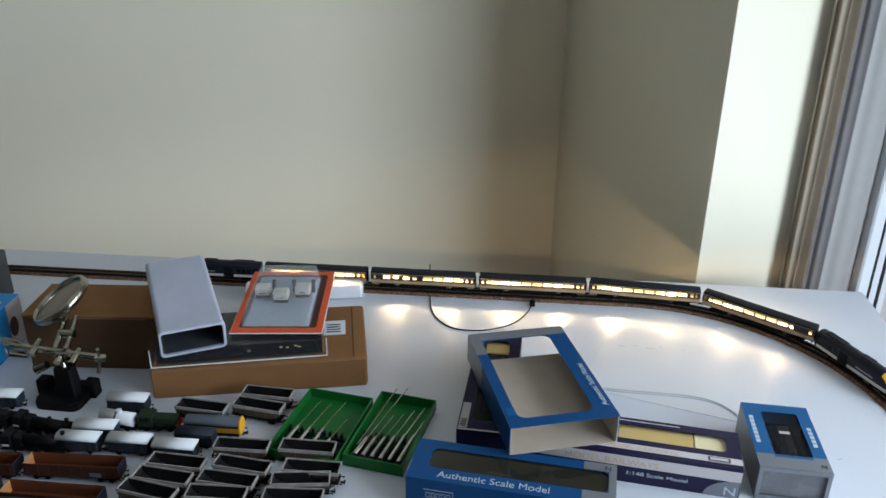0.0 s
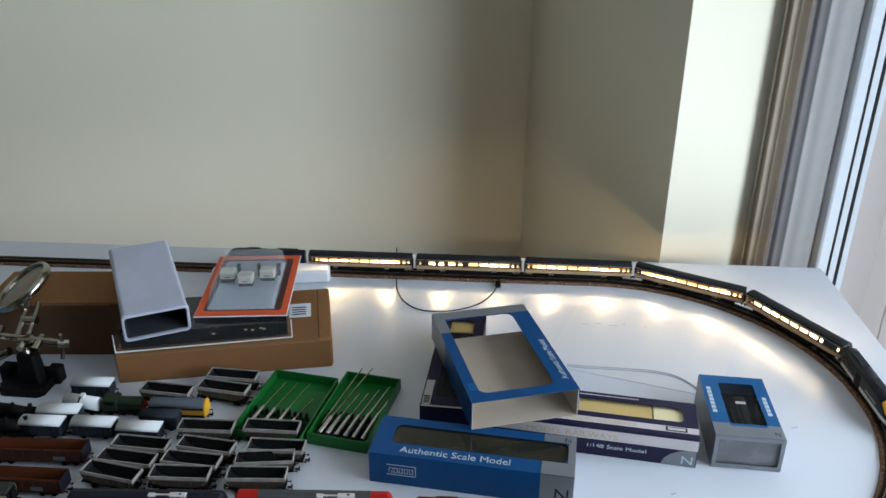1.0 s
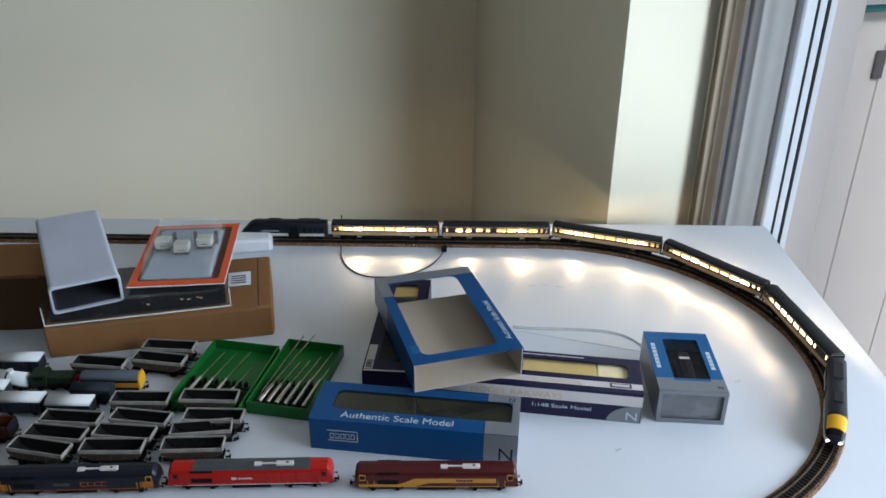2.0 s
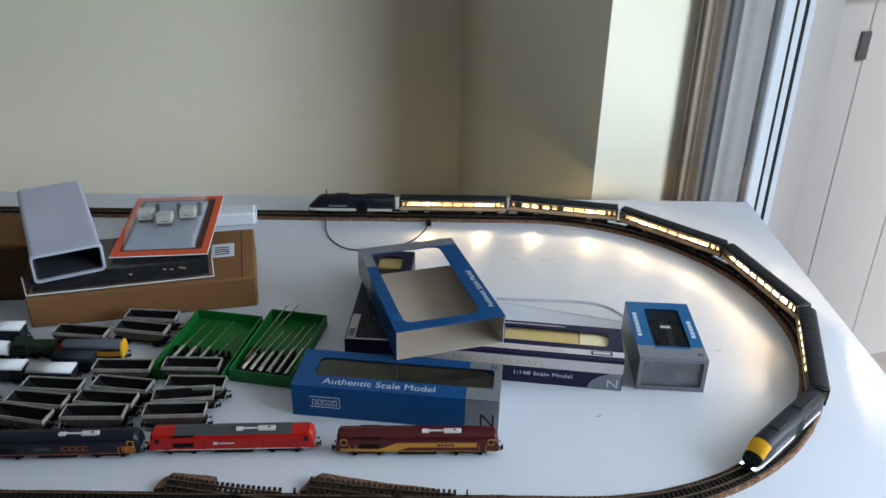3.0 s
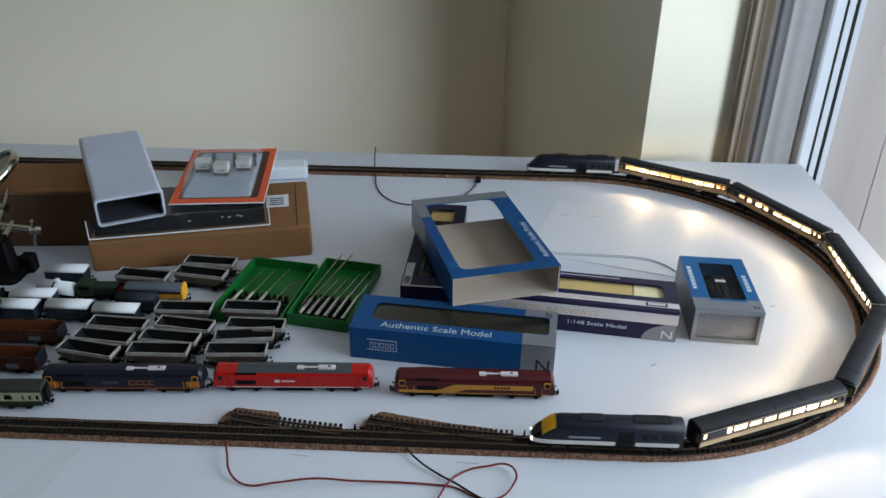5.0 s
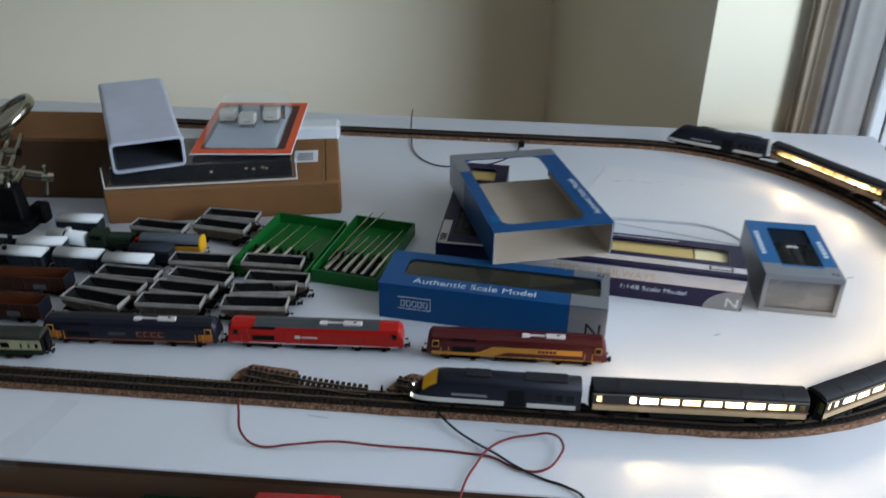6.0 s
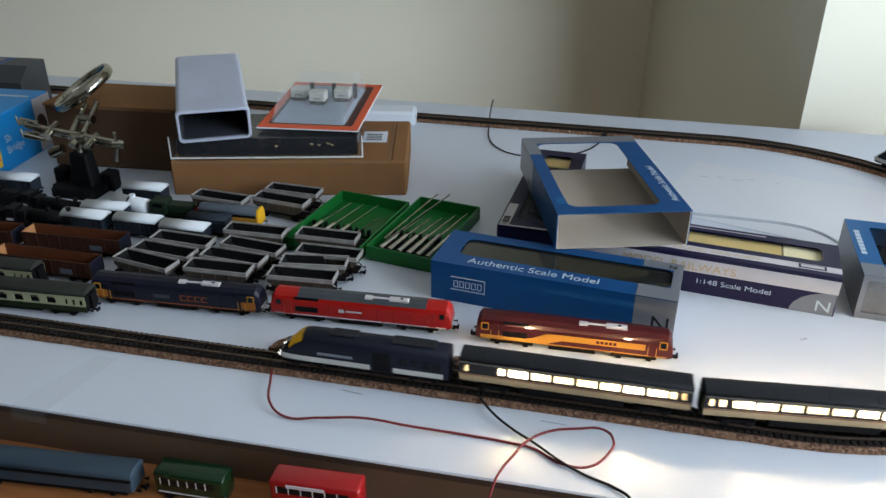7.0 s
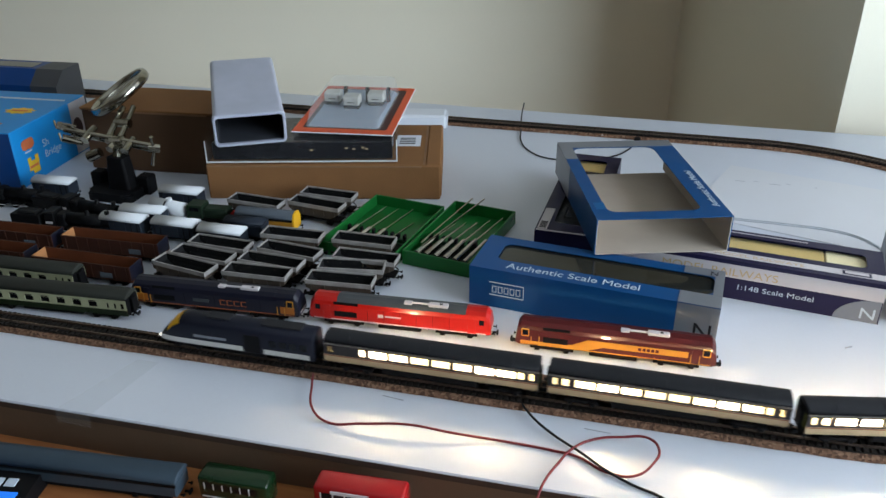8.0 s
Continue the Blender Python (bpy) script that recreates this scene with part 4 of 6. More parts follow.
part("burst_bar", cube(0.2347, 0.2349, 0.020, 0.035, 0.0175, 0.0205), TOYORA, toy, "red lettering as a bar")
part("orange_print", slab(rounded(0.014, 0.036, 0.040, 0.052, 0.005), 0, 0.0003), TOYORA, toy, "orange rounded print").matrix_basis = pose(0.2342, 0, 0, 90, 0, 90)
part("white_print", cube(0.2341, 0.2344, 0.018, 0.030, 0.0365, 0.0382), WHITEINK, toy)
for x0, x1, y0, y1, m_ in ((0.150, 0.168, 0.012, 0.022, TOYORA), (0.172, 0.186, 0.016, 0.026, PALEC), (0.190, 0.205, 0.020, 0.030, TOYORA), (0.160, 0.180, 0.026, 0.031, PALEC), (0.120, 0.150, 0.010, 0.016, WHITEINK)):
    part("word_print", cube(x0, x1, y0, y1, 0.0671, 0.0674), m_, toy, "coloured lettering as a bar")
part("white_print", cube(0.110, 0.225, 0.118, 0.123, 0.0671, 0.0674), WHITEINK, toy, "white lettering as a bar")
text("lettering", "Bridge", 0.0125, pose(0.2344, 0.050, 0.020, 90, 0, 90), WHITEINK, toy, 1.0)
text("lettering", "Sh", 0.0125, pose(0.2344, 0.050, 0.033, 90, 0, 90), WHITEINK, toy, 1.0)

tall = thing("model_box", base_pose((-0.770, 0.361), (-0.540, 0.381)), "dark blue and grey model box behind the toy box", "model box")
bm = prism([(0, 0), (0.060, 0), (0.060, 0.070), (0.022, 0.070), (0, 0.052)], 0, 0.196)
part("carton", bm, TOYDARK, tall)
bm = prism([(-0.0002, 0), (0.0602, 0), (0.0602, 0.0702), (0.022, 0.0702), (-0.0002, 0.052)], 0.1962, 0.236)
part("grey_end", bm, mat("grey_print_card", (0.0715, 0.0715, 0.07475), 0.45, vary=0.08), tall, "grey printed end")
part("window_film", cube(0.01, 0.186, 0.028, 0.052, 0.0701, 0.0704), WINDARK, tall)
slip = thing("card_slip", base_pose((-0.465, 0.375), (-0.40, 0.400)), "loose grey card slip lying on the board", "card")
part("sheet", cube(0, 0.085, 0, 0.045, 0, 0.0012, 0.0003), mat("grey_slip_card", (0.28, 0.27, 0.26), 0.6), slip)

stand = thing("helping_hand", pose(-0.306, 0.190, TOP), "soldering helping hand with round magnifier and chrome clips", "helping hand")
bm = slab(rounded(-0.034, 0.022, -0.024, 0.028, 0.010), 0, 0.010, bev=0.003)
part("cast_base", bm, BLACK, stand, "black cast-iron base")
for x, y in ((-0.036, 0.010), (0.022, 0.012)):
    part("base_block", cube(x - 0.008, x + 0.008, y - 0.008, y + 0.008, 0, 0.022, 0.002), BLACK, stand)
bm = loft([[(x * 1, y * 1, 0.010) for x, y in rounded(-0.014, 0.014, -0.010, 0.010, 0.004)], [(x * 0.75, y * 0.8, 0.046) for x, y in rounded(-0.014, 0.014, -0.010, 0.010, 0.004)]])
part("post", bm, BLACK, stand, "black tapered post")
bm = rod((0, 0, 0.045), (-0.003, 0.006, 0.060), 0.0042)
cube(-0.010, 0.006, -0.001, 0.012, 0.052, 0.066, 0.002, bm)
rod((-0.014, 0.006, 0.062), (0.010, 0.006, 0.058), 0.0050, bm=bm)
rod((-0.003, -0.008, 0.056), (-0.003, 0.018, 0.064), 0.0042, bm=bm)
part("swivel_joint", bm, AGED, stand)
for p, q_, r in (((-0.062, 0.000, 0.071), (0.040, 0.010, 0.0575), 0.0033), ((-0.058, 0.005, 0.0655), (0.040, 0.014, 0.0510), 0.0026)):
    part("cross_bar", rod(p, q_, r, n=12), AGED, stand)
for x, z in ((-0.034, 0.067), (0.014, 0.0585)):
    part("thumb_screw", rod((x, -0.006, z - 0.004), (x, 0.014, z + 0.004), 0.0048, 0.0036, n=12), AGED, stand)
for p, q_ in (((-0.070, 0.002, 0.074), (-0.048, 0.003, 0.069)), ((-0.062, -0.004, 0.062), (-0.044, 0.002, 0.056))):
    bm = rod(p, q_, 0.0046, 0.0026)
    rod((p[0], p[1], p[2] + 0.003), (q_[0], q_[1], q_[2] + 0.006), 0.0018, 0.0010, bm=bm)
    rod((p[0], p[1] - 0.004, p[2] - 0.002), (p[0] - 0.004, p[1] - 0.001, p[2] + 0.006), 0.0012, bm=bm)
    part("clip", bm, AGED, stand, "small crocodile clip")
bm = rod((0.035, 0.008, 0.056), (0.045, 0.014, 0.054), 0.0056, 0.0046, n=12)
rod((0.0400, 0.010, 0.055), (0.0420, 0.006, 0.070), 0.0016, 0.0022, bm=bm)
rod((0.0400, 0.010, 0.052), (0.0370, 0.008, 0.036), 0.0018, 0.0026, bm=bm)
part("clip", bm, AGED, stand, "small wing screw at the bar's end")
part("knob", rod((-0.018, -0.004, 0.050), (-0.032, -0.006, 0.044), 0.0050, 0.0062, n=14), AGED, stand)
part("magnifier_arm", rod((-0.012, 0.004, 0.062), (-0.020, 0.050, 0.084), 0.0036, bm=rod((0.000, 0.008, 0.062), (-0.006, 0.050, 0.086), 0.0030, bm=rod((-0.016, 0.028, 0.074), (0.002, 0.028, 0.074), 0.0050))), AGED, stand)
mm = Matrix.Translation((-0.037, 0.072, 0.094)) @ Vector((-0.48, -0.27, 0.85)).normalized().to_track_quat("Z", "Y").to_matrix().to_4x4()
bm = bmesh.new()
R1, R2 = 0.0365, 0.0032
ringv = [[bm.verts.new(mm @ Vector(((R1 + R2 * math.cos(b)) * math.cos(a), (R1 + R2 * math.cos(b)) * math.sin(a), 1.8 * R2 * math.sin(b)))) for b in [k * math.tau / 8 for k in range(8)]] for a in [k * math.tau / 36 for k in range(36)]]
for i in range(36):
    for j in range(8):
        bm.faces.new((ringv[i][j], ringv[(i + 1) % 36][j], ringv[(i + 1) % 36][(j + 1) % 8], ringv[i][(j + 1) % 8]))
part("magnifier_rim", bm, AGED, stand, "chrome ring", True)
bm = bmesh.new()
bmesh.ops.create_uvsphere(bm, u_segments=32, v_segments=12, radius=0.0355)
bm.transform(mm @ Matrix.Diagonal((1, 1, 0.10, 1)))
part("magnifier_glass", bm, LENS, stand, "round lens tinted for what it reflects", True)

# ---- window recess ----
CURT = mat("taupe_curtain", (0.30, 0.255, 0.20), 0.9, vary=0.08, scale=40, bump=0.2)
CURTG = mat("grey_curtain", (0.15, 0.145, 0.15), 0.9, vary=0.08, scale=40, bump=0.2)
BLINDG = mat("pale_grey_blind", (0.30, 0.30, 0.30), 0.85, vary=0.05)
UPVC = mat("white_window_frame", (0.56, 0.60, 0.65), 0.3, vary=0.03)
GASKET = mat("black_gasket", (0.013, 0.0143, 0.01625), 0.6)
OUTW = mat("white_outside_panel", (0.78, 0.77, 0.77), 0.6, vary=0.03, scale=4)
OUTG = mat("grey_outside_render", (0.50, 0.46, 0.44), 0.8, vary=0.04, scale=5)
TEAL = mat("teal_glass_edge", (0.05, 0.25, 0.25), 0.2, vary=0.15, scale=8)
HINGE = mat("grey_hinge", (0.14, 0.14, 0.15), 0.4)
ROOMM = Matrix.Translation(C) @ Matrix.Rotation(PHI, 4, "Z")


def drape(name, a0, a1, b, amp, waves, material, label, z0=0.03, z1=2.30):
    n = 60
    pts = []
    for i in range(n + 1):
        t = i / n
        a = a0 + (a1 - a0) * t
        pts.append((a + 0.25 * amp * math.sin(4 * math.pi * waves * t), b + amp * math.sin(2 * math.pi * waves * t + 0.7) + 0.4 * amp * math.sin(2 * math.pi * waves * 2.3 * t)))
    back = [(x, y + 0.003) for x, y in pts[::-1]]
    bm = slab(pts + back, z0, z1)
    ob = thing(name, ROOMM, label, "curtain", "curtains of the window")
    part("fabric", bm, material, ob, "", True)
    part("header", cube(a0, a1, b - amp - 0.004, b + amp + 0.006, z1, z1 + 0.05, 0.003), material, ob)
    return ob


drape("curtain", 0.142, 0.180, -0.026, 0.007, 2.0, CURT, "taupe drawn-back curtain hanging beside the window")
drape("curtain", 0.178, 0.202, -0.036, 0.004, 0.8, CURTG, "grey lined curtain edge beside the window")
drape("curtain", 0.212, 0.280, -0.030, 0.003, 1.0, BLINDG, "pale grey sheer curtain by the window frame")
rail = thing("curtain_rail", ROOMM, "dark metal curtain rail over the window", "curtain rail")
part("rail_bar", rod((0.04, -0.052, 2.37), (0.34, -0.052, 2.37), 0.012), GASKET, rail)
part("bracket", cube(0.10, 0.12, -0.052, 0.0, 2.36, 2.38), GASKET, rail)

win = tagged(thing("window_1", ROOMM, "tall white-framed window door with daylight outside", "window"), kind="structure")
for b0, b1 in ((-0.050, -0.002), (-2.20, -2.15)):
    f = part("window_frame", cube(0.268, 0.292, b0, b1, 0.0, 2.12, 0.003), UPVC, win)
    part("gasket", cube(0.2925, 0.2965, b0 + 0.002, b1 - 0.004, 0.0, 2.12), GASKET, f)
    part("frame_step", cube(0.297, 0.313, b0 + 0.004, b1, 0.0, 2.12, 0.002), UPVC, f)
    part("gasket", cube(0.3135, 0.3185, b0 + 0.004, b1 - 0.006, 0.0, 2.12), GASKET, f)
    part("outer_frame", cube(0.319, 0.334, b0 + 0.006, b1, 0.0, 2.12, 0.002), UPVC, f)
part("window_head", cube(0.268, 0.334, -2.15, -0.051, 2.06, 2.12, 0.003), UPVC, win)
part("window_sill", cube(0.262, 0.36, -2.15, -0.051, 0.0, 0.05, 0.003), UPVC, win)

wall_piece("outside_return", 0.337, 0.432, 0.0, 0.12, -0.1, H, OUTG, "grey rendered outer return of the wall")
wall_piece("outside_ground", 0.561, 5.0, -4.0, 3.0, -0.2, -0.1, OUTG, "grey paving outside the window")
# white cladding outside, with its joints
clad = tagged(thing("outside_wall", ROOMM, "white panelled wall outside the window", "wall"), kind="structure")
part("shaded_return", cube(0.58, 0.813, 0.405, 0.43, -0.1, 2.7, 0.0015), OUTG, clad, "grey rendered return of the wall")
for a0, a1 in ((0.814, 0.918), (0.921, 1.135), (1.138, 1.35), (1.353, 2.2)):
    part("panel", cube(a0, a1, 0.405, 0.43, -0.1, 2.7, 0.0015), OUTW, clad)
part("panel_back", cube(0.58, 2.2, 0.431, 0.46, -0.1, 2.7), OUTG, clad, "grey wall behind the panels")
part("panel_hinge", cube(0.893, 0.921, 0.396, 0.4045, 0.806, 0.872, 0.002), HINGE, clad, "dark grey hinge")
can = tagged(thing("outside_canopy", ROOMM, "teal glass canopy edge outside", "canopy"), kind="structure")
part("glass_edge", cube(0.60, 2.2, 0.37, 0.402, 0.966, 1.10, 0.004), TEAL, can)
part("glass_bar", cube(0.60, 2.2, 0.360, 0.3695, 0.985, 0.995), UPVC, can)

# ---- turnouts, cork pads, wires ----


def front_y(x):
    k = CX + R * math.sin(TH) - x
    return CY - k * math.sin(TH) - R * math.cos(TH)


def turnout(x0, x1, pad):
    tn = thing("track_turnout", pose(0, 0, 0), "short stub of dark turnout track on a cork pad", "railway track", "turnout stubs")
    off = lambda x: 0.0085 + 0.0150 * max(0.0, (x1 - x) / (x1 - x0)) ** 1.4
    bm = slab([(x, y) for x, y in pad], TOP + 0.0004, TOP + 0.0042)
    bmesh.ops.subdivide_edges(bm, edges=list(bm.edges), cuts=3, use_grid_fill=False)
    for v in bm.verts:
        v.co += Vector((noise.noise(v.co * 300), noise.noise(v.co * 300 + Vector((3, 3, 3))), 0)) * 0.0011
    part("cork_pad", bm, CORK, tn, "torn brown cork pad")
    n = int((x1 - x0) / 0.0047)
    for k in range(n):
        x = x0 + 0.004 + k * 0.0047
        part("sleeper", cube(x - 0.0013, x + 0.0013, front_y(x) + 0.0068, front_y(x) + off(x) + 0.0065, TOP + 0.0043, TOP + 0.0065), BALLAST, tn)
    for o in (-0.0040, 0.0040):
        rings = []
        for k in range(13):
            x = x0 + 0.002 + (x1 - x0 - 0.004) * k / 12
            y = front_y(x) + off(x) + o - 0.004
            rings.append([(x, y - 0.0005, TOP + 0.0062), (x, y - 0.0005, RAIL), (x, y + 0.0005, RAIL), (x, y + 0.0005, TOP + 0.0062)])
        part("stub_rail", loft(rings), STEEL, tn)
    part("point_motor", cube(x1 + 0.008, x1 + 0.0095, front_y(x1) + 0.010, front_y(x1) + 0.0135, TOP + 0.003, TOP + 0.0085), UNDER, tn, "small dark point lever")
    return tn


turnout(0.028, 0.135, [(0.020, -0.047), (0.024, -0.035), (0.032, -0.027), (0.071, -0.030), (0.074, -0.039), (0.075, -0.046)])
turnout(0.152, 0.285, [(0.147, -0.044), (0.155, -0.030), (0.164, -0.021), (0.186, -0.026), (0.230, -0.033), (0.266, -0.0365), (0.268, -0.042)])

REDW = mat("dark_red_wire", (0.16, 0.022, 0.025), 0.45, vary=0.1)
BLKW = mat("black_wire", (0.0117, 0.0117, 0.013), 0.45)
WHTW = mat("clear_wire", (0.50, 0.53, 0.56), 0.4)
zz = TOP + 0.0012
wire("red_wire", [(0.034, -0.070, TOP + 0.003), (0.040, -0.086, TOP + 0.006), (0.052, -0.1115, TOP + 0.004), (0.065, -0.1175, zz), (0.089, -0.116, TOP + 0.004), (0.120, -0.111, TOP + 0.006), (0.152, -0.109, TOP + 0.004), (0.189, -0.105, zz), (0.220, -0.1055, zz), (0.235, -0.107, zz), (0.256, -0.117, zz), (0.272, -0.1165, TOP + 0.002), (0.2835, -0.103, TOP + 0.004), (0.286, -0.091, TOP + 0.005), (0.279, -0.0815, TOP + 0.005), (0.262, -0.0835, TOP + 0.004), (0.244, -0.0895, TOP + 0.003), (0.231, -0.103, TOP + 0.0032), (0.224, -0.119, TOP + 0.003), (0.219, -0.1335, TOP + 0.003), (0.2165, -0.147, TOP + 0.002), (0.214, -0.158, TOP - 0.012), (0.213, -0.163, DESK + 0.002)], 0.0009, REDW, "thin dark red wire looped over the white board")
wire("black_wire", [(0.184, -0.056, TOP + 0.003), (0.203, -0.081, TOP + 0.004), (0.220, -0.094, TOP + 0.003), (0.236, -0.104, TOP + 0.0030), (0.256, -0.118, TOP + 0.003), (0.272, -0.124, zz), (0.289, -0.130, zz), (0.300, -0.139, zz), (0.304, -0.148, TOP - 0.010), (0.305, -0.154, DESK + 0.002)], 0.0009, BLKW, "thin black wire running off the white board")
wire("black_wire", [(0.072, 0.600, TOP + 0.012), (0.076, 0.560, TOP + 0.007), (0.083, 0.518, TOP + 0.003), (0.093, 0.468, zz), (0.110, 0.437, zz), (0.130, 0.4215, zz), (0.155, 0.419, zz), (0.178, 0.424, zz), (0.210, 0.445, zz), (0.226, 0.470, zz), (0.237, 0.505, TOP + 0.003), (0.238, 0.522, TOP + 0.004)], 0.0009, BLKW, "thin black feed wire curling inside the track")
for d in (0.0, 0.004):
    wire("clear_wire", [(0.330, 0.300 - d, zz), (0.347, 0.2985 - d, zz), (0.400, 0.298 - d, zz), (0.443, 0.295 - d, zz), (0.462, 0.288 - d, zz), (0.476, 0.275 - d, zz), (0.486, 0.256 - d, zz), (0.490, 0.2365 - d, zz)], 0.0007, WHTW, "thin pale wire behind the small box")
jt = thing("feed_clip", pose(0.2375, 0.522, TOP + 0.003), "small power clip on the rear rails", "clip")
part("clip_body", cube(-0.004, 0.004, -0.022, -0.008, -0.002, 0.003, 0.001), UNDER, jt)

TRACING = mat("thin_white_paper", (0.64, 0.655, 0.69), 0.45, vary=0.02, scale=20, bump=0.05, spec=0.4)
PENCIL = mat("faint_pencil", (0.42, 0.43, 0.47), 0.7)
sheet = thing("drawing_sheet", pose(0, 0, TOP), "white paper sheet with faint pencil marks under the wires", "paper")
part("paper", slab([(0.300, 0.300), (0.505, 0.245), (0.566, 0.408), (0.352, 0.455)], 0.0003, 0.0007), TRACING, sheet)
for x, y, l in ((0.355, 0.405, 0.010), (0.375, 0.408, 0.006), (0.392, 0.404, 0.012), (0.41, 0.409, 0.005), (0.44, 0.405, 0.003)):
    part("pencil_mark", cube(x, x + l, y, y + 0.0012, 0.0008, 0.0009), PENCIL, sheet, "faint pencil writing as a bar")
tp = thing("sticky_tape", pose(0, 0, TOP), "frosted strip of tape folded over the board's edge", "tape")
part("tape_strip", slab([(-0.127, -0.1523), (-0.099, -0.1513), (-0.088, -0.085), (-0.106, -0.085)], 0.0002, 0.0005), TAPE, tp)
part("tape_fold", cube(-0.127, -0.100, -0.1543, -0.1537, -0.010, 0.0002), TAPE, tp)
for x, y, a, l in ((0.426, 0.074, 25, 0.006), (0.578, 0.196, 15, 0.007), (0.10, -0.080, -8, 0.016), (0.245, -0.078, -4, 0.018)):
    sc = thing("scrap", pose(x, y, TOP + 0.0003, 0, 0, a), "tiny grey scrap lying on the white board", "scrap")
    part("fibre", rod((-l / 2, 0, 0.0004), (l / 2, 0.0008, 0.0004), 0.0006 if l < 0.01 else 0.0003, n=6), PENCIL, sc)

# ---- rolling stock on the board ----
HOPG = mat("hopper_grey", (0.075, 0.058, 0.044), 0.6, vary=0.25, scale=90, per_object=0.15)
HOPR = mat("hopper_rim", (0.33, 0.315, 0.30), 0.55, vary=0.35, scale=90)
# one near-black for the hopper insides and the tender's coal
NEARBLACK = mat("hopper_inside", (0.0078, 0.0078, 0.00845), 0.7, vary=0.4, scale=300)
BROWNW = mat("bauxite_brown", (0.045, 0.0150, 0.0085), 0.6, vary=0.2, scale=60)
BROWNI = mat("wagon_inside_brown", (0.13, 0.040, 0.016), 0.7, vary=0.15, scale=60)
TANEND = mat("wagon_end_tan", (0.44, 0.20, 0.08), 0.6, vary=0.1)
VANROOF = mat("van_white_roof", (0.66, 0.69, 0.72), 0.55, vary=0.05, scale=80)
VANGREY = mat("van_blue_grey", (0.0182, 0.0247, 0.03575), 0.55, vary=0.12, scale=80)
RED66 = mat("loco_red", (0.38, 0.011, 0.008), 0.32, vary=0.06, coat=0.1)
GREY66 = mat("loco_grey_roof", (0.05525, 0.06175, 0.06825), 0.45, vary=0.08)
MAROON = mat("loco_maroon", (0.06175, 0.0078, 0.0091), 0.34, vary=0.08, coat=0.2)
GOLD66 = mat("loco_gold_band", (0.46, 0.21, 0.025), 0.36, vary=0.06, coat=0.2)
NAVY66 = mat("loco_dark_blue", (0.0065, 0.00715, 0.0169), 0.42, vary=0.1, spec=0.3)
ORAN66 = mat("loco_orange_end", (0.36, 0.12, 0.02), 0.4, vary=0.08)
SOUTHG = mat("coach_green", (0.0117, 0.0208, 0.0078), 0.45, vary=0.1)
CREAM = mat("coach_cream", (0.34, 0.35, 0.22), 0.5, vary=0.08)
GROOF = mat("coach_olive_roof", (0.0208, 0.02275, 0.0182), 0.7, spec=0.3, vary=0.12)
SHUNTG = mat("small_loco_green", (0.013, 0.026, 0.0143), 0.45, vary=0.15)
STEAMB = mat("steam_loco_black", (0.0039, 0.0039, 0.00455), 0.5, spec=0.13, vary=0.4, scale=150)
RGREY = mat("rail_blue_grey", (0.10, 0.12, 0.145), 0.5, vary=0.1)


def wheels(parent, xs, r=0.0030):
    for x in xs:
        bm = bmesh.new()
        for y in (-0.0045, 0.0045):
            rod((x, y - 0.0009, r), (x, y + 0.0009, r), r, n=14, bm=bm)
        rod((x, -0.0045, r), (x, 0.0045, r), 0.0006, n=6, bm=bm)
        part("wheelset", bm, BLACK, parent)


def couplers(parent, half, z=0.0045):
    for sx in (-1, 1):
        bm = cube(min(sx * half, sx * (half + 0.0045)), max(sx * half, sx * (half + 0.0045)), -0.0008, 0.0008, z - 0.0012, z + 0.0004, 0.0002)
        cube(min(sx * (half + 0.0036), sx * (half + 0.0050)), max(sx * (half + 0.0036), sx * (half + 0.0050)), -0.0022, 0.0022, z - 0.0016, z + 0.0014, 0.0002, bm)
        part("coupling", bm, BLACK, parent)
        bm = bmesh.new()
        for y in (-0.0058, 0.0058):
            rod((sx * half, y, z + 0.0016), (sx * (half + 0.0028), y, z + 0.0016), 0.0006, n=8, bm=bm)
            rod((sx * (half + 0.0024), y, z + 0.0016), (sx * (half + 0.0030), y, z + 0.0016), 0.0013, n=10, bm=bm)
        part("buffer_pair", bm, BLACK, parent)


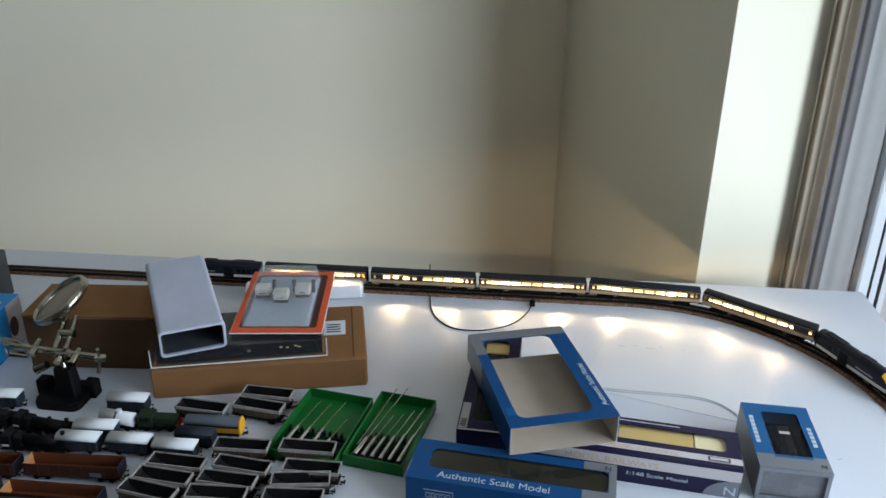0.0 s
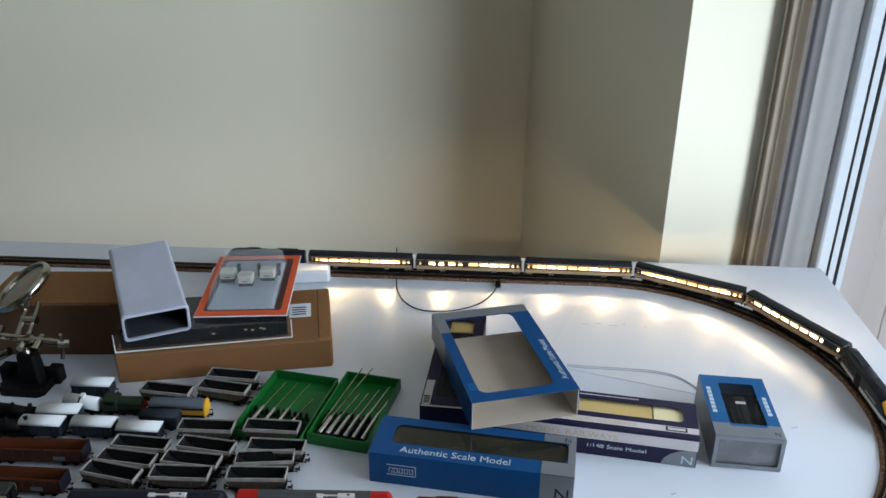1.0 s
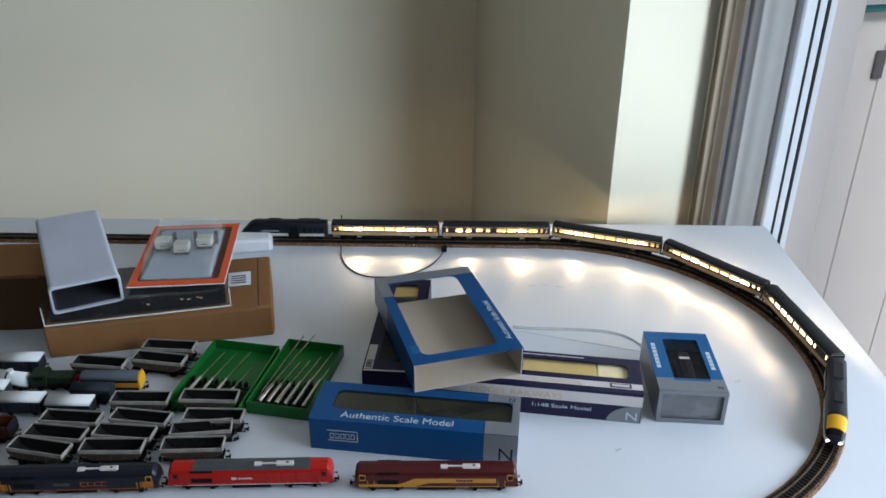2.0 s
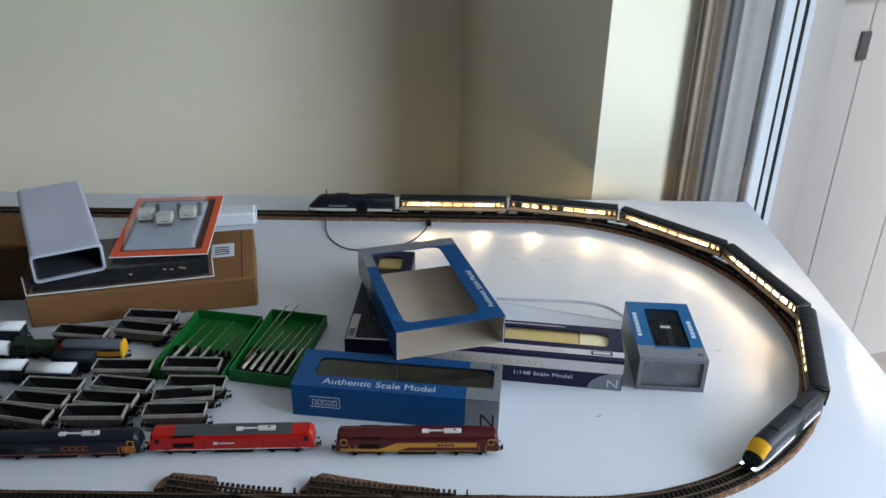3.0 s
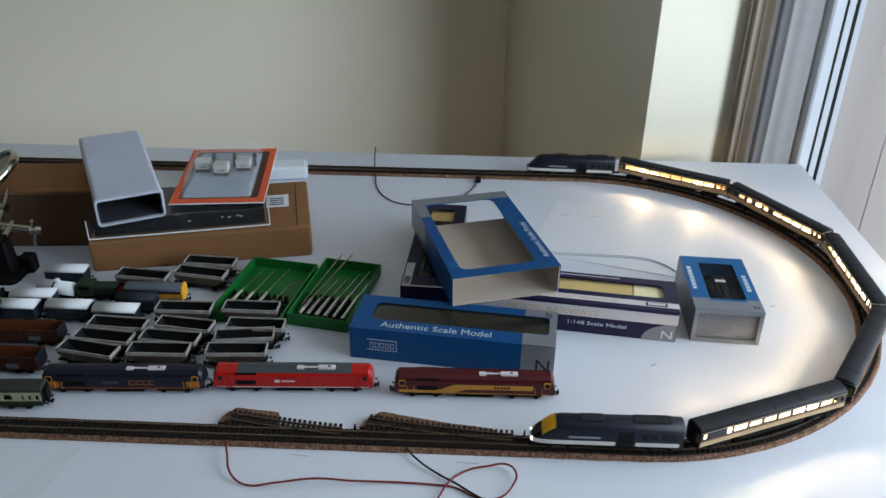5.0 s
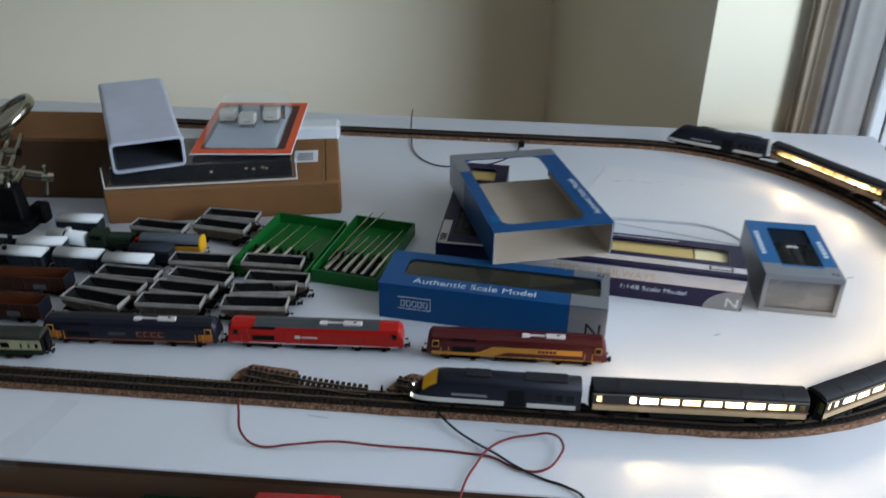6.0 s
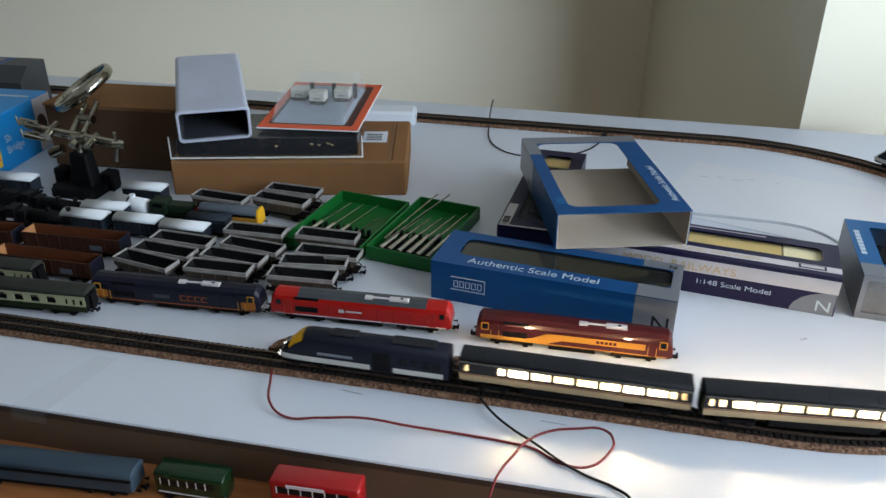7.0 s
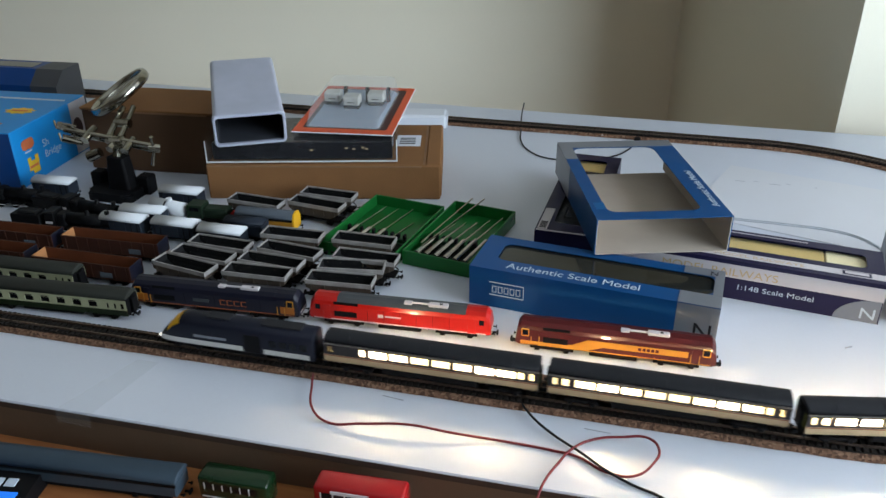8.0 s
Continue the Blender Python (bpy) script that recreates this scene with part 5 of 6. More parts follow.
def hopper():
    w = thing("hopper_wagon", pose(0, 0, 0), "empty grey coal hopper wagon with a pale rim", "wagon", "coal hopper wagons")
    hl, hw, zt, zb = 0.0290, 0.0092, 0.0225, 0.0085
    t = 0.0011
    ro = [(-hl, -hw), (hl, -hw), (hl, hw), (-hl, hw)]
    bm = bmesh.new()
    rings = [[bm.verts.new((x * sx, y * sy, z)) for x, y in ro] for sx, sy, z in ((0.62, 0.8, zb), (0.985, 1.0, zb + 0.0065), (1.0, 1.0, zt - 0.0016))]
    inner = [[bm.verts.new((x * sx, y * sy, z)) for x, y in ro] for sx, sy, z in ((0.975, 0.92, zt - 0.0016), (0.94, 0.86, zb + 0.0070), (0.58, 0.66, zb + 0.0012))]
    for a, b in ((rings[0], rings[1]), (rings[1], rings[2]), (rings[2], inner[0])):
        for i in range(4):
            bm.faces.new((a[i], a[(i + 1) % 4], b[(i + 1) % 4], b[i]))
    bm.faces.new(rings[0][::-1])
    for a in inner[1:]:
        for v in a:
            bm.verts.remove(v)
    part("hopper_body", bm, HOPG, w)
    bm = bmesh.new()
    inner = [[bm.verts.new((x * sx, y * sy, z)) for x, y in ro] for sx, sy, z in ((0.978, 0.945, zt - 0.0014), (0.95, 0.90, zb + 0.0070), (0.58, 0.66, zb + 0.0012))]
    for a, b in zip(inner, inner[1:]):
        for i in range(4):
            bm.faces.new((a[i], a[(i + 1) % 4], b[(i + 1) % 4], b[i]))
    bm.faces.new(inner[-1])
    part("hopper_inside", bm, NEARBLACK, w, "near-black inside")
    bm = framed_sheet(-hl - 0.0004, hl + 0.0004, -hw - 0.0004, hw + 0.0004, [(x * 0.982, y * 0.955) for x, y in ro], zt - 0.0040, zt)
    part("rim", bm, HOPR, w, "pale grey top rim")
    for side in (-1, 1):
        for k in range(5):
            x = -hl * 0.84 + k * hl * 0.42
            part("rib", cube(x - 0.0006, x + 0.0006, side * hw - 0.0007, side * hw + 0.0007, zb + 0.004, zt - 0.0037), HOPG, w)
    part("chassis", cube(-hl * 0.98, hl * 0.98, -0.0066, 0.0066, 0.0052, 0.0072, 0.0004), UNDER, w)
    for sx in (-1, 1):
        bm = bmesh.new()
        for y in (-0.0070, 0.0070):
            rod((sx * hl * 0.97, y, 0.0070), (sx * hl * 0.66, y * 0.9, zb + 0.0075), 0.0006, n=6, bm=bm)
            cube(sx * hl * 0.60 - 0.0035, sx * hl * 0.60 + 0.0035, y - 0.0005, y + 0.0005, 0.0018, 0.0056, 0, bm)
        part("end_brace", bm, UNDER, w)
    wheels(w, (-hl * 0.60, hl * 0.60))
    couplers(w, hl)
    return w


RIMS = [((-0.096, 0.199), (-0.038, 0.197)), ((-0.101, 0.176), (-0.040, 0.169)), ((-0.162, 0.164), (-0.105, 0.160)), ((-0.091, 0.099), (-0.035, 0.101)), ((-0.023, 0.106), (0.037, 0.107)),
        ((-0.151, 0.066), (-0.091, 0.064)), ((-0.084, 0.072), (-0.022, 0.066)), ((-0.009, 0.074), (0.050, 0.075)), ((-0.157, 0.044), (-0.095, 0.039)), ((-0.090, 0.047), (-0.029, 0.044)),
        ((-0.013, 0.051), (0.044, 0.060)), ((-0.164, 0.025), (-0.101, 0.015)), ((-0.092, 0.023), (-0.032, 0.026)), ((-0.015, 0.028), (0.043, 0.033))]
first = None
for a, b in RIMS:
    ang = math.atan2(b[1] - a[1], b[0] - a[0])
    m = Matrix.Translation(((a[0] + b[0]) / 2 - 0.0095 * math.sin(ang), (a[1] + b[1]) / 2 + 0.0095 * math.cos(ang), TOP)) @ Matrix.Rotation(ang, 4, "Z")
    if first is None:
        first = hopper()
        first.matrix_basis = m
    else:
        copy_thing(first, m)


def van():
    w = thing("covered_van", pose(0, 0, 0), "blue-grey four-wheel goods van with a white roof", "wagon", "white-roofed vans")
    hl, hw = 0.0225, 0.0088
    part("body", cube(-hl, hl, -hw, hw, 0.0062, 0.0185, 0.0003), VANGREY, w)
    part("roof", prism(roof_profile(hw + 0.0006, 0.0182, 0.0238, 10), -hl - 0.0006, hl + 0.0006), VANROOF, w, "white curved roof", True)
    for side in (-1, 1):
        part("door", cube(-0.0062, 0.0062, side * hw - 0.0004, side * hw + 0.0004, 0.0072, 0.0178, 0.0002), VANGREY, w)
        for x in (-0.0190, -0.0125, 0.0125, 0.0190):
            part("strap", cube(x - 0.0004, x + 0.0004, side * hw - 0.0003, side * hw + 0.0003, 0.0065, 0.0182), UNDER, w)
    part("chassis", cube(-hl * 0.98, hl * 0.98, -0.0064, 0.0064, 0.0042, 0.0061), UNDER, w)
    wheels(w, (-0.0125, 0.0125))
    couplers(w, hl)
    return w


v0 = None
for x, y, a in ((-0.225, 0.178, 3), (-0.236, 0.124, 5), (-0.2435, 0.102, 2), (-0.1875, 0.106, 2), (-0.135, 0.103, 2), (-0.376, 0.166, 4)):
    m = pose(x, y, TOP, 0, 0, a)
    if v0 is None:
        v0 = van()
        v0.matrix_basis = m
    else:
        copy_thing(v0, m)

tk = thing("tank_wagon", pose(-0.222, 0.147, TOP, 0, 0, -8), "small white tank wagon among the vans", "wagon")
part("tank", rod((-0.021, 0, 0.0135), (0.021, 0, 0.0135), 0.0078, n=24), VANROOF, tk, "white cylindrical tank", True)
part("tank_dome", rod((0.002, 0, 0.0205), (0.002, 0, 0.0240), 0.0032, n=16), VANROOF, tk)
part("strap", rod((-0.0015, 0, 0.0135), (0.0005, 0, 0.0135), 0.0080, n=24), UNDER, tk)
part("chassis", cube(-0.022, 0.022, -0.0064, 0.0064, 0.0042, 0.0061), UNDER, tk)
wheels(tk, (-0.0125, 0.0125))
couplers(tk, 0.022)


def bogie_wagon():
    w = thing("bogie_open_wagon", pose(0, 0, 0), "empty rusty-brown bogie open wagon with tan end inside", "wagon", "brown open wagons")
    hl, hw, z0, z1, t = 0.0500, 0.0100, 0.0075, 0.0215, 0.0010
    for side in (-1, 1):
        y = side * hw
        sd = part("side", cube(-hl, hl, min(y, y - side * t), max(y, y - side * t), z0, z1), BROWNW, w)
        part("side_lining", cube(-hl + t, hl - t, min(y - side * t, y - side * (t + 0.0003)), max(y - side * t, y - side * (t + 0.0003)), z0 + 0.001, z1 - 0.0003), BROWNI, sd)
        for k in range(9):
            x = -hl * 0.92 + k * hl * 0.23
            part("stanchion", cube(x - 0.0006, x + 0.0006, min(y, y + side * 0.0006), max(y, y + side * 0.0006), z0, z1 - 0.0004), BROWNW, sd)
    part("end", cube(-hl, -hl + t, -hw + t, hw - t, z0, z1), TANEND, w, "tan end board")
    part("end", cube(hl - t, hl, -hw + t, hw - t, z0, z1), NAVY66, w, "dark end board")
    part("floor_pan", cube(-hl, hl, -hw + t, hw - t, z0 - 0.001, z0 + 0.0004), BROWNI, w)
    part("number_panel", cube(0.020, 0.032, -hw - 0.0009, -hw - 0.0006, z0 + 0.002, z0 + 0.007), RGREY, w, "pale panel")
    part("solebar", cube(-hl * 0.98, hl * 0.98, -0.0075, 0.0075, z0 - 0.0028, z0 - 0.0011), UNDER, w)
    for x in (-hl * 0.68, hl * 0.68):
        bogie(w, x, length=0.018)
    couplers(w, hl)
    return w


b0 = None
for x, y, a in ((-0.2255, 0.061, 3.5), (-0.2235, 0.0165, 1.5), (-0.334, 0.052, 3), (-0.334, 0.016, 2)):
    m = pose(x, y, TOP, 0, 0, a)
    if b0 is None:
        b0 = bogie_wagon()
        b0.matrix_basis = m
    else:
        copy_thing(b0, m)


def green_coach(label):
    c = thing("passenger_coach", pose(0, 0, 0), label, "train coach", "green coaches")
    hl, hw = 0.0705, 0.0092
    zb, zc, ze = 0.0058, 0.0110, 0.0202
    for side in (-1, 1):
        y = side * hw
        lo, hi = sorted((y, y - side * 0.0008))
        part("lower_side", cube(-hl, hl, lo, hi, zb, zc), SOUTHG, c, "dark green lower side")
        bm = cube(-hl, hl, lo, hi, zc, 0.0122)
        cube(-hl, hl, lo, hi, 0.0172, ze, 0, bm)
        x = -hl
        wins = [(-0.066 + k * 0.0146, 0.0080) for k in range(8)] + [(0.0525, 0.0022), (0.0590, 0.0022), (0.0650, 0.0030)]
        for a, ln in wins + [(hl, 0)]:
            cube(x, a, lo, hi, 0.0122, 0.0172, 0, bm)
            x = a + ln
        part("window_band", bm, CREAM, c, "cream window band")
        for a, ln in wins:
            part("pane", cube(a - 0.0004, a + ln + 0.0004, min(y - side * 0.0009, y - side * 0.0013), max(y - side * 0.0009, y - side * 0.0013), 0.0120, 0.0174), GLASSB, c)
            if ln > 0.005:
                part("vent", cube(a + 0.001, a + ln - 0.001, min(y, y + side * 0.0003), max(y, y + side * 0.0003), 0.0176, 0.0184), GLASSB, c)
    part("roof", prism(roof_profile(hw + 0.0002, ze, 0.0262), -hl - 0.0004, hl + 0.0004, bev=0.0006), GROOF, c, "olive grey rounded roof", True)
    for sx in (-1, 1):
        part("end_wall", cube(min(sx * hl, sx * (hl - 0.001)), max(sx * hl, sx * (hl - 0.001)), -hw * 0.97, hw * 0.97, zb, ze), BLACK, c)
        part("gangway", cube(min(sx * hl, sx * (hl + 0.003)), max(sx * hl, sx * (hl + 0.003)), -0.0035, 0.0035, 0.006, 0.0200, 0.0004), BLACK, c)
    part("underframe", cube(-hl * 0.4, hl * 0.4, -0.007, 0.007, 0.002, zb, 0.0005), UNDER, c)
    for x in (-hl * 0.68, hl * 0.68):
        bogie(c, x)
    couplers(c, hl)
    return c


g1 = green_coach("dark green and cream passenger coach standing beside the track")
g1.matrix_basis = pose(-0.2150, -0.0375, TOP, 0, 0, 5)
g2 = green_coach("dark green and cream passenger coach behind another")
g2.matrix_basis = pose(-0.2850, -0.0105, TOP, 0, 0, 3.5)


def diesel(label, base, roof, cab, m, style):
    """A long freight diesel with a cab at each end."""
    c = thing("diesel_locomotive", m, label, "locomotive", "freight diesels on the board")
    hl, hw = 0.0752, 0.0092
    z0, ze, zr = 0.0068, 0.0195, 0.0262
    prof = [(-hw, z0), (-hw, ze), (-hw * 0.86, 0.0228), (-hw * 0.55, 0.0252), (0, zr), (hw * 0.55, 0.0252), (hw * 0.86, 0.0228), (hw, ze), (hw, z0)]
    xa, xb = -hl + 0.0195, hl - 0.0195
    part("body", prism(prof, xa, xb), base, c)
    part("roof_panel", prism([(-hw * 0.88, 0.02275), (-hw * 0.56, 0.0255), (0, zr + 0.0003), (hw * 0.56, 0.0255), (hw * 0.88, 0.02275), (hw * 0.5, 0.0235), (-hw * 0.5, 0.0235)], xa + 0.004, xb - 0.001), roof, c, "roof panel in a second colour")
    for sx in (-1, 1):
        x0 = sx * (hl - 0.0195)
        sec = [[(x0, y, z) for y, z in prof], [(sx * (hl - 0.0042), y, z) for y, z in prof], [(sx * (hl - 0.0012), y * 0.97, z0 + (z - z0) * 0.80) for y, z in prof], [(sx * hl, y * 0.95, z0 + (z - z0) * 0.42) for y, z in prof]]
        cabm = part("cab", loft(sec), cab, c, "cab end")
        part("windscreen", cube(sx * (hl - 0.0030) - 0.0007, sx * (hl - 0.0030) + 0.0007, -hw * 0.80, hw * 0.80, 0.0165, 0.0212), GLASSB, cabm)
        for side in (-1, 1):
            y = side * hw
            part("cab_window", cube(min(sx * (hl - 0.0095), sx * (hl - 0.0055)), max(sx * (hl - 0.0095), sx * (hl - 0.0055)), y - 0.0004, y + 0.0004, 0.0155, 0.0198), GLASSB, cabm)
            if style != "red":
                xc, half_w = sx * (hl - 0.0075), 0.0027
                bm = bmesh.new()
                for zc in (0.0146, 0.0204):
                    cube(xc - half_w, xc + half_w, y - 0.0006, y + 0.0006, zc - 0.0003, zc + 0.0003, 0, bm)
                for xe in (xc - half_w, xc + half_w):
                    cube(xe - 0.0003, xe + 0.0003, y - 0.0006, y + 0.0006, 0.0149, 0.0201, 0, bm)
                part("window_surround", bm, GOLD66, cabm, "thin gold cab window surround")
            part("cab_door", cube(min(sx * (hl - 0.0180), sx * (hl - 0.0125)), max(sx * (hl - 0.0180), sx * (hl - 0.0125)), y - 0.0003, y + 0.0003, 0.0072, 0.0205), cab, cabm)
            bm = bmesh.new()
            for k in (0.0122, 0.0185):
                rod((sx * (hl - k), y + side * 0.0008, 0.0070), (sx * (hl - k), y + side * 0.0008, 0.0150), 0.0003, n=6, bm=bm)
            part("handrail", bm, GOLD66 if style != "red" else RED66, cabm)
        part("lamp_cluster", cube(sx * hl - 0.0006, sx * hl + 0.0006, -0.0060, 0.0060, 0.0088, 0.0102), PALEC, cabm)
    for side in (-1, 1):
        y = side * (hw + 0.0002)
        lo, hi = min(y, y - side * 0.001), max(y, y - side * 0.001)
        part("radiator_grille", cube(xa + 0.002, xa + 0.021, lo - 0.0003, hi + 0.0003, 0.0102, 0.0150), BLACK, c)
        bm = cube(xa + 0.0015, xa + 0.022, min(y * 0.9, y * 0.93), max(y * 0.9, y * 0.93), 0.0198, 0.0232)
        part("upper_grille", bm, BLACK, c)
        for k in range(6):
            x = xa + 0.030 + k * 0.0135
            part("panel_line", cube(x - 0.00012, x + 0.00012, lo, hi, z0 + 0.001, ze - 0.001), UNDER, c)
        part("sole_line", cube(-hl + 0.004, hl - 0.004, lo, hi, z0, z0 + 0.0008), GOLD66 if style == "maroon" else PALEC if style == "red" else MARKO, c, "thin solebar line")
        if style == "maroon":
            bm = loft([[(x, side * (hw + 0.0004), z) for z in (a, b)] + [(x, side * (hw - 0.0006), z) for z in (b, a)] for x, a, b in ((-hl + 0.004, z0 + 0.0008, 0.0100), (xa + 0.024, z0 + 0.0008, 0.0108), (xa + 0.036, z0 + 0.0008, 0.0168), (xa + 0.048, 0.0118, 0.0168), (xb - 0.001, 0.0118, 0.0168))])
            part("gold_band", bm, GOLD66, c, "gold side band stepping up along the body")
            bm = bmesh.new()
            for k in range(5):
                cube(0.018 + k * 0.0032, 0.0204 + k * 0.0032, min(side * (hw + 0.0006), side * hw), max(side * (hw + 0.0006), side * hw), 0.0131, 0.0156, 0, bm)
            part("number_bars", bm, MAROON, c, "running number as bars")
        elif style == "red":
            part("emblem", cube(-0.017, -0.0125, lo - 0.0002, hi + 0.0002, 0.0128, 0.0156), PALEC, c, "pale square emblem")
            part("name_bar", cube(-0.011, 0.002, lo - 0.0002, hi + 0.0002, 0.0136, 0.0148), PALEC, c, "pale lettering as a bar")
        else:
            bm = bmesh.new()
            for k in range(4):
                cube(0.006 + k * 0.0062, 0.0110 + k * 0.0062, lo - 0.0002, hi + 0.0002, 0.0112, 0.0117, 0, bm)
                cube(0.006 + k * 0.0062, 0.0068 + k * 0.0062, lo - 0.0002, hi + 0.0002, 0.0117, 0.0155, 0, bm)
                cube(0.006 + k * 0.0062, 0.0110 + k * 0.0062, lo - 0.0002, hi + 0.0002, 0.0155, 0.0160, 0, bm)
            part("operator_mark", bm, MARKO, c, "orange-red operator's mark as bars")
            part("name_bar", cube(-0.018, -0.004, lo - 0.0002, hi + 0.0002, 0.0120, 0.0150), GREY66, c)
            part("orange_flash", cube(-hl + 0.004, -hl + 0.016, lo - 0.0003, hi + 0.0003, 0.0085, 0.0150), ORAN66, c, "orange cab-side flash")
            part("orange_flash", cube(hl - 0.016, hl - 0.004, lo - 0.0003, hi + 0.0003, 0.0085, 0.0150), ORAN66, c, "orange cab-side flash")
    # exhaust silencer on the roof
    part("exhaust_box", cube(0.024, 0.040, -0.0055, -0.0005, zr - 0.0015, zr + 0.0012, 0.0004), PALEC, c, "pale exhaust silencer")
    part("exhaust_pipe", rod((0.006, -0.003, zr), (0.024, -0.003, zr), 0.0009, bm=cube(0.004, 0.0105, -0.0055, -0.001, zr - 0.0015, zr + 0.0008, 0.0003)), PALEC, c)
    part("exhaust_hole", cube(0.033, 0.0355, -0.0042, -0.0022, zr + 0.0012, zr + 0.0014), BLACK, c)
    part("fuel_tank", cube(-0.018, 0.018, -0.0078, 0.0078, 0.0014, 0.0062, 0.0008), UNDER, c)
    part("frame_bar", cube(-hl + 0.002, hl - 0.002, -0.0080, 0.0080, 0.0055, 0.0068), UNDER, c)
    for x in (-0.047, 0.047):
        bogie(c, x, length=0.034)
    couplers(c, hl)
    return c


diesel("red freight diesel with a dark grey roof", RED66, GREY66, RED66, pose(0.0765, 0.0120, TOP, 0, 0, 4.2), "red")
diesel("maroon freight diesel with a broad gold band", MAROON, MAROON, MAROON, pose(0.2475, 0.0165, TOP, 0, 0, 2.6), "maroon")
diesel("dark blue freight diesel with orange cab ends", NAVY66, NAVY66, NAVY66, pose(-0.0815, -0.0025, TOP, 0, 0, 4.5), "navy")

dm = thing("railcar_loco", pose(-0.111, 0.149, TOP, 0, 0, 3), "grey-roofed yellow-ended small diesel locomotive", "locomotive")
part("body", cube(-0.031, 0.031, -0.0090, 0.0090, 0.0062, 0.0165, 0.0006), UNDER, dm)
part("roof", prism(roof_profile(0.0091, 0.0165, 0.0235), -0.031, 0.031, bev=0.0005), RGREY, dm, "slate grey roof", True)
part("yellow_side", cube(-0.016, 0.0312, -0.0093, -0.0088, 0.0090, 0.0150), GOLD66, dm, "yellow side panel")
part("yellow_end", prism([(-0.0090, 0.006), (-0.0092, 0.0165), (-0.006, 0.0228), (0, 0.0240), (0.006, 0.0228), (0.0092, 0.0165), (0.0090, 0.006)], 0.0312, 0.0330), YELLOW, dm, "bright yellow end")
part("underframe", cube(-0.030, 0.030, -0.0070, 0.0070, 0.0030, 0.0061), UNDER, dm)
wheels(dm, (-0.020, -0.008, 0.008, 0.020))
couplers(dm, 0.033)

nb = thing("short_locomotive", pose(-0.1225, 0.1270, TOP, 0, 0, 2), "small dark blue-grey engine beside the vans", "locomotive")
part("body", cube(-0.021, 0.021, -0.0088, 0.0088, 0.0062, 0.0180, 0.0010), VANGREY, nb)
part("roof", prism(roof_profile(0.0089, 0.0180, 0.0225), -0.021, 0.021), VANGREY, nb, "", True)
part("underframe", cube(-0.020, 0.020, -0.0066, 0.0066, 0.0030, 0.0061), UNDER, nb)
wheels(nb, (-0.012, 0.012))
couplers(nb, 0.021)

sh = thing("shunting_engine", pose(-0.1760, 0.1500, TOP, 0, 0, 4), "small dark green shunting engine with red buffer beam", "locomotive")
part("bonnet", cube(-0.004, 0.0225, -0.0070, 0.0070, 0.0075, 0.0185, 0.0012), SHUNTG, sh)
part("cab", cube(-0.0215, -0.004, -0.0088, 0.0088, 0.0075, 0.0215, 0.0008), SHUNTG, sh)
part("cab_window", cube(-0.0180, -0.0080, -0.0090, 0.0090, 0.0155, 0.0195), GLASSB, sh)
part("buffer_beam", cube(0.0226, 0.0238, -0.0088, 0.0088, 0.0050, 0.0120), RED66, sh, "red buffer beam")
part("frame_bar", cube(-0.0225, 0.0225, -0.0080, 0.0080, 0.0048, 0.0074), UNDER, sh)
wheels(sh, (-0.014, 0.0, 0.014), 0.0036)
couplers(sh, 0.0238)


def steam(m, label, tender=True):
    c = thing("steam_locomotive", m, label, "locomotive", "black steam engines")
    part("boiler", rod((-0.006, 0, 0.0150), (0.034, 0, 0.0150), 0.0066, 0.0062, n=22), STEAMB, c, "", True)
    part("smokebox", rod((0.034, 0, 0.0150), (0.042, 0, 0.0150), 0.0069, n=22), STEAMB, c)
    part("chimney", rod((0.038, 0, 0.021), (0.038, 0, 0.0262), 0.0020, 0.0024, n=14), STEAMB, c)
    part("dome", rod((0.016, 0, 0.0205), (0.016, 0, 0.0248), 0.0030, 0.0018, n=14), STEAMB, c)
    part("firebox", cube(-0.016, -0.005, -0.0072, 0.0072, 0.0080, 0.0215, 0.0015), STEAMB, c)
    part("cab", cube(-0.0275, -0.0160, -0.0086, 0.0086, 0.0080, 0.0240, 0.0010), STEAMB, c)
    part("running_plate", cube(-0.029, 0.044, -0.0086, 0.0086, 0.0070, 0.0080), STEAMB, c)
    for side in (-1, 1):
        part("cylinder", rod((0.030, side * 0.0080, 0.0052), (0.040, side * 0.0080, 0.0052), 0.0026, n=12), STEAMB, c)
        part("coupling_rod", cube(-0.012, 0.022, side * 0.0074 - 0.0003, side * 0.0074 + 0.0003, 0.0036, 0.0046), CHROME, c)
        part("number_panel", cube(-0.026, -0.0185, min(side * 0.0086, side * 0.0089), max(side * 0.0086, side * 0.0089), 0.0115, 0.0140), PALEC, c)
    wheels(c, (-0.012, 0.005, 0.022), 0.0052)
    wheels(c, (0.036,), 0.0030)
    if tender:
        tn = part("tender", cube(-0.066, -0.033, -0.0084, 0.0084, 0.0075, 0.0190, 0.0008), STEAMB, c)
        part("coal_load", cube(-0.060, -0.037, -0.0064, 0.0064, 0.0185, 0.0215, 0.002), NEARBLACK, tn)
        wheels(c, (-0.058, -0.049, -0.040), 0.0034)
    couplers(c, 0.0445)
    return c


steam(pose(-0.305, 0.1240, TOP, 0, 0, -6), "black steam locomotive with a tender among the wagons")
steam(pose(-0.297, 0.0945, TOP, 0, 0, 5), "black steam locomotive beside the brown wagons")
steam(pose(-0.405, 0.1330, TOP, 0, 0, 6), "black steam locomotive in front of the toy box")

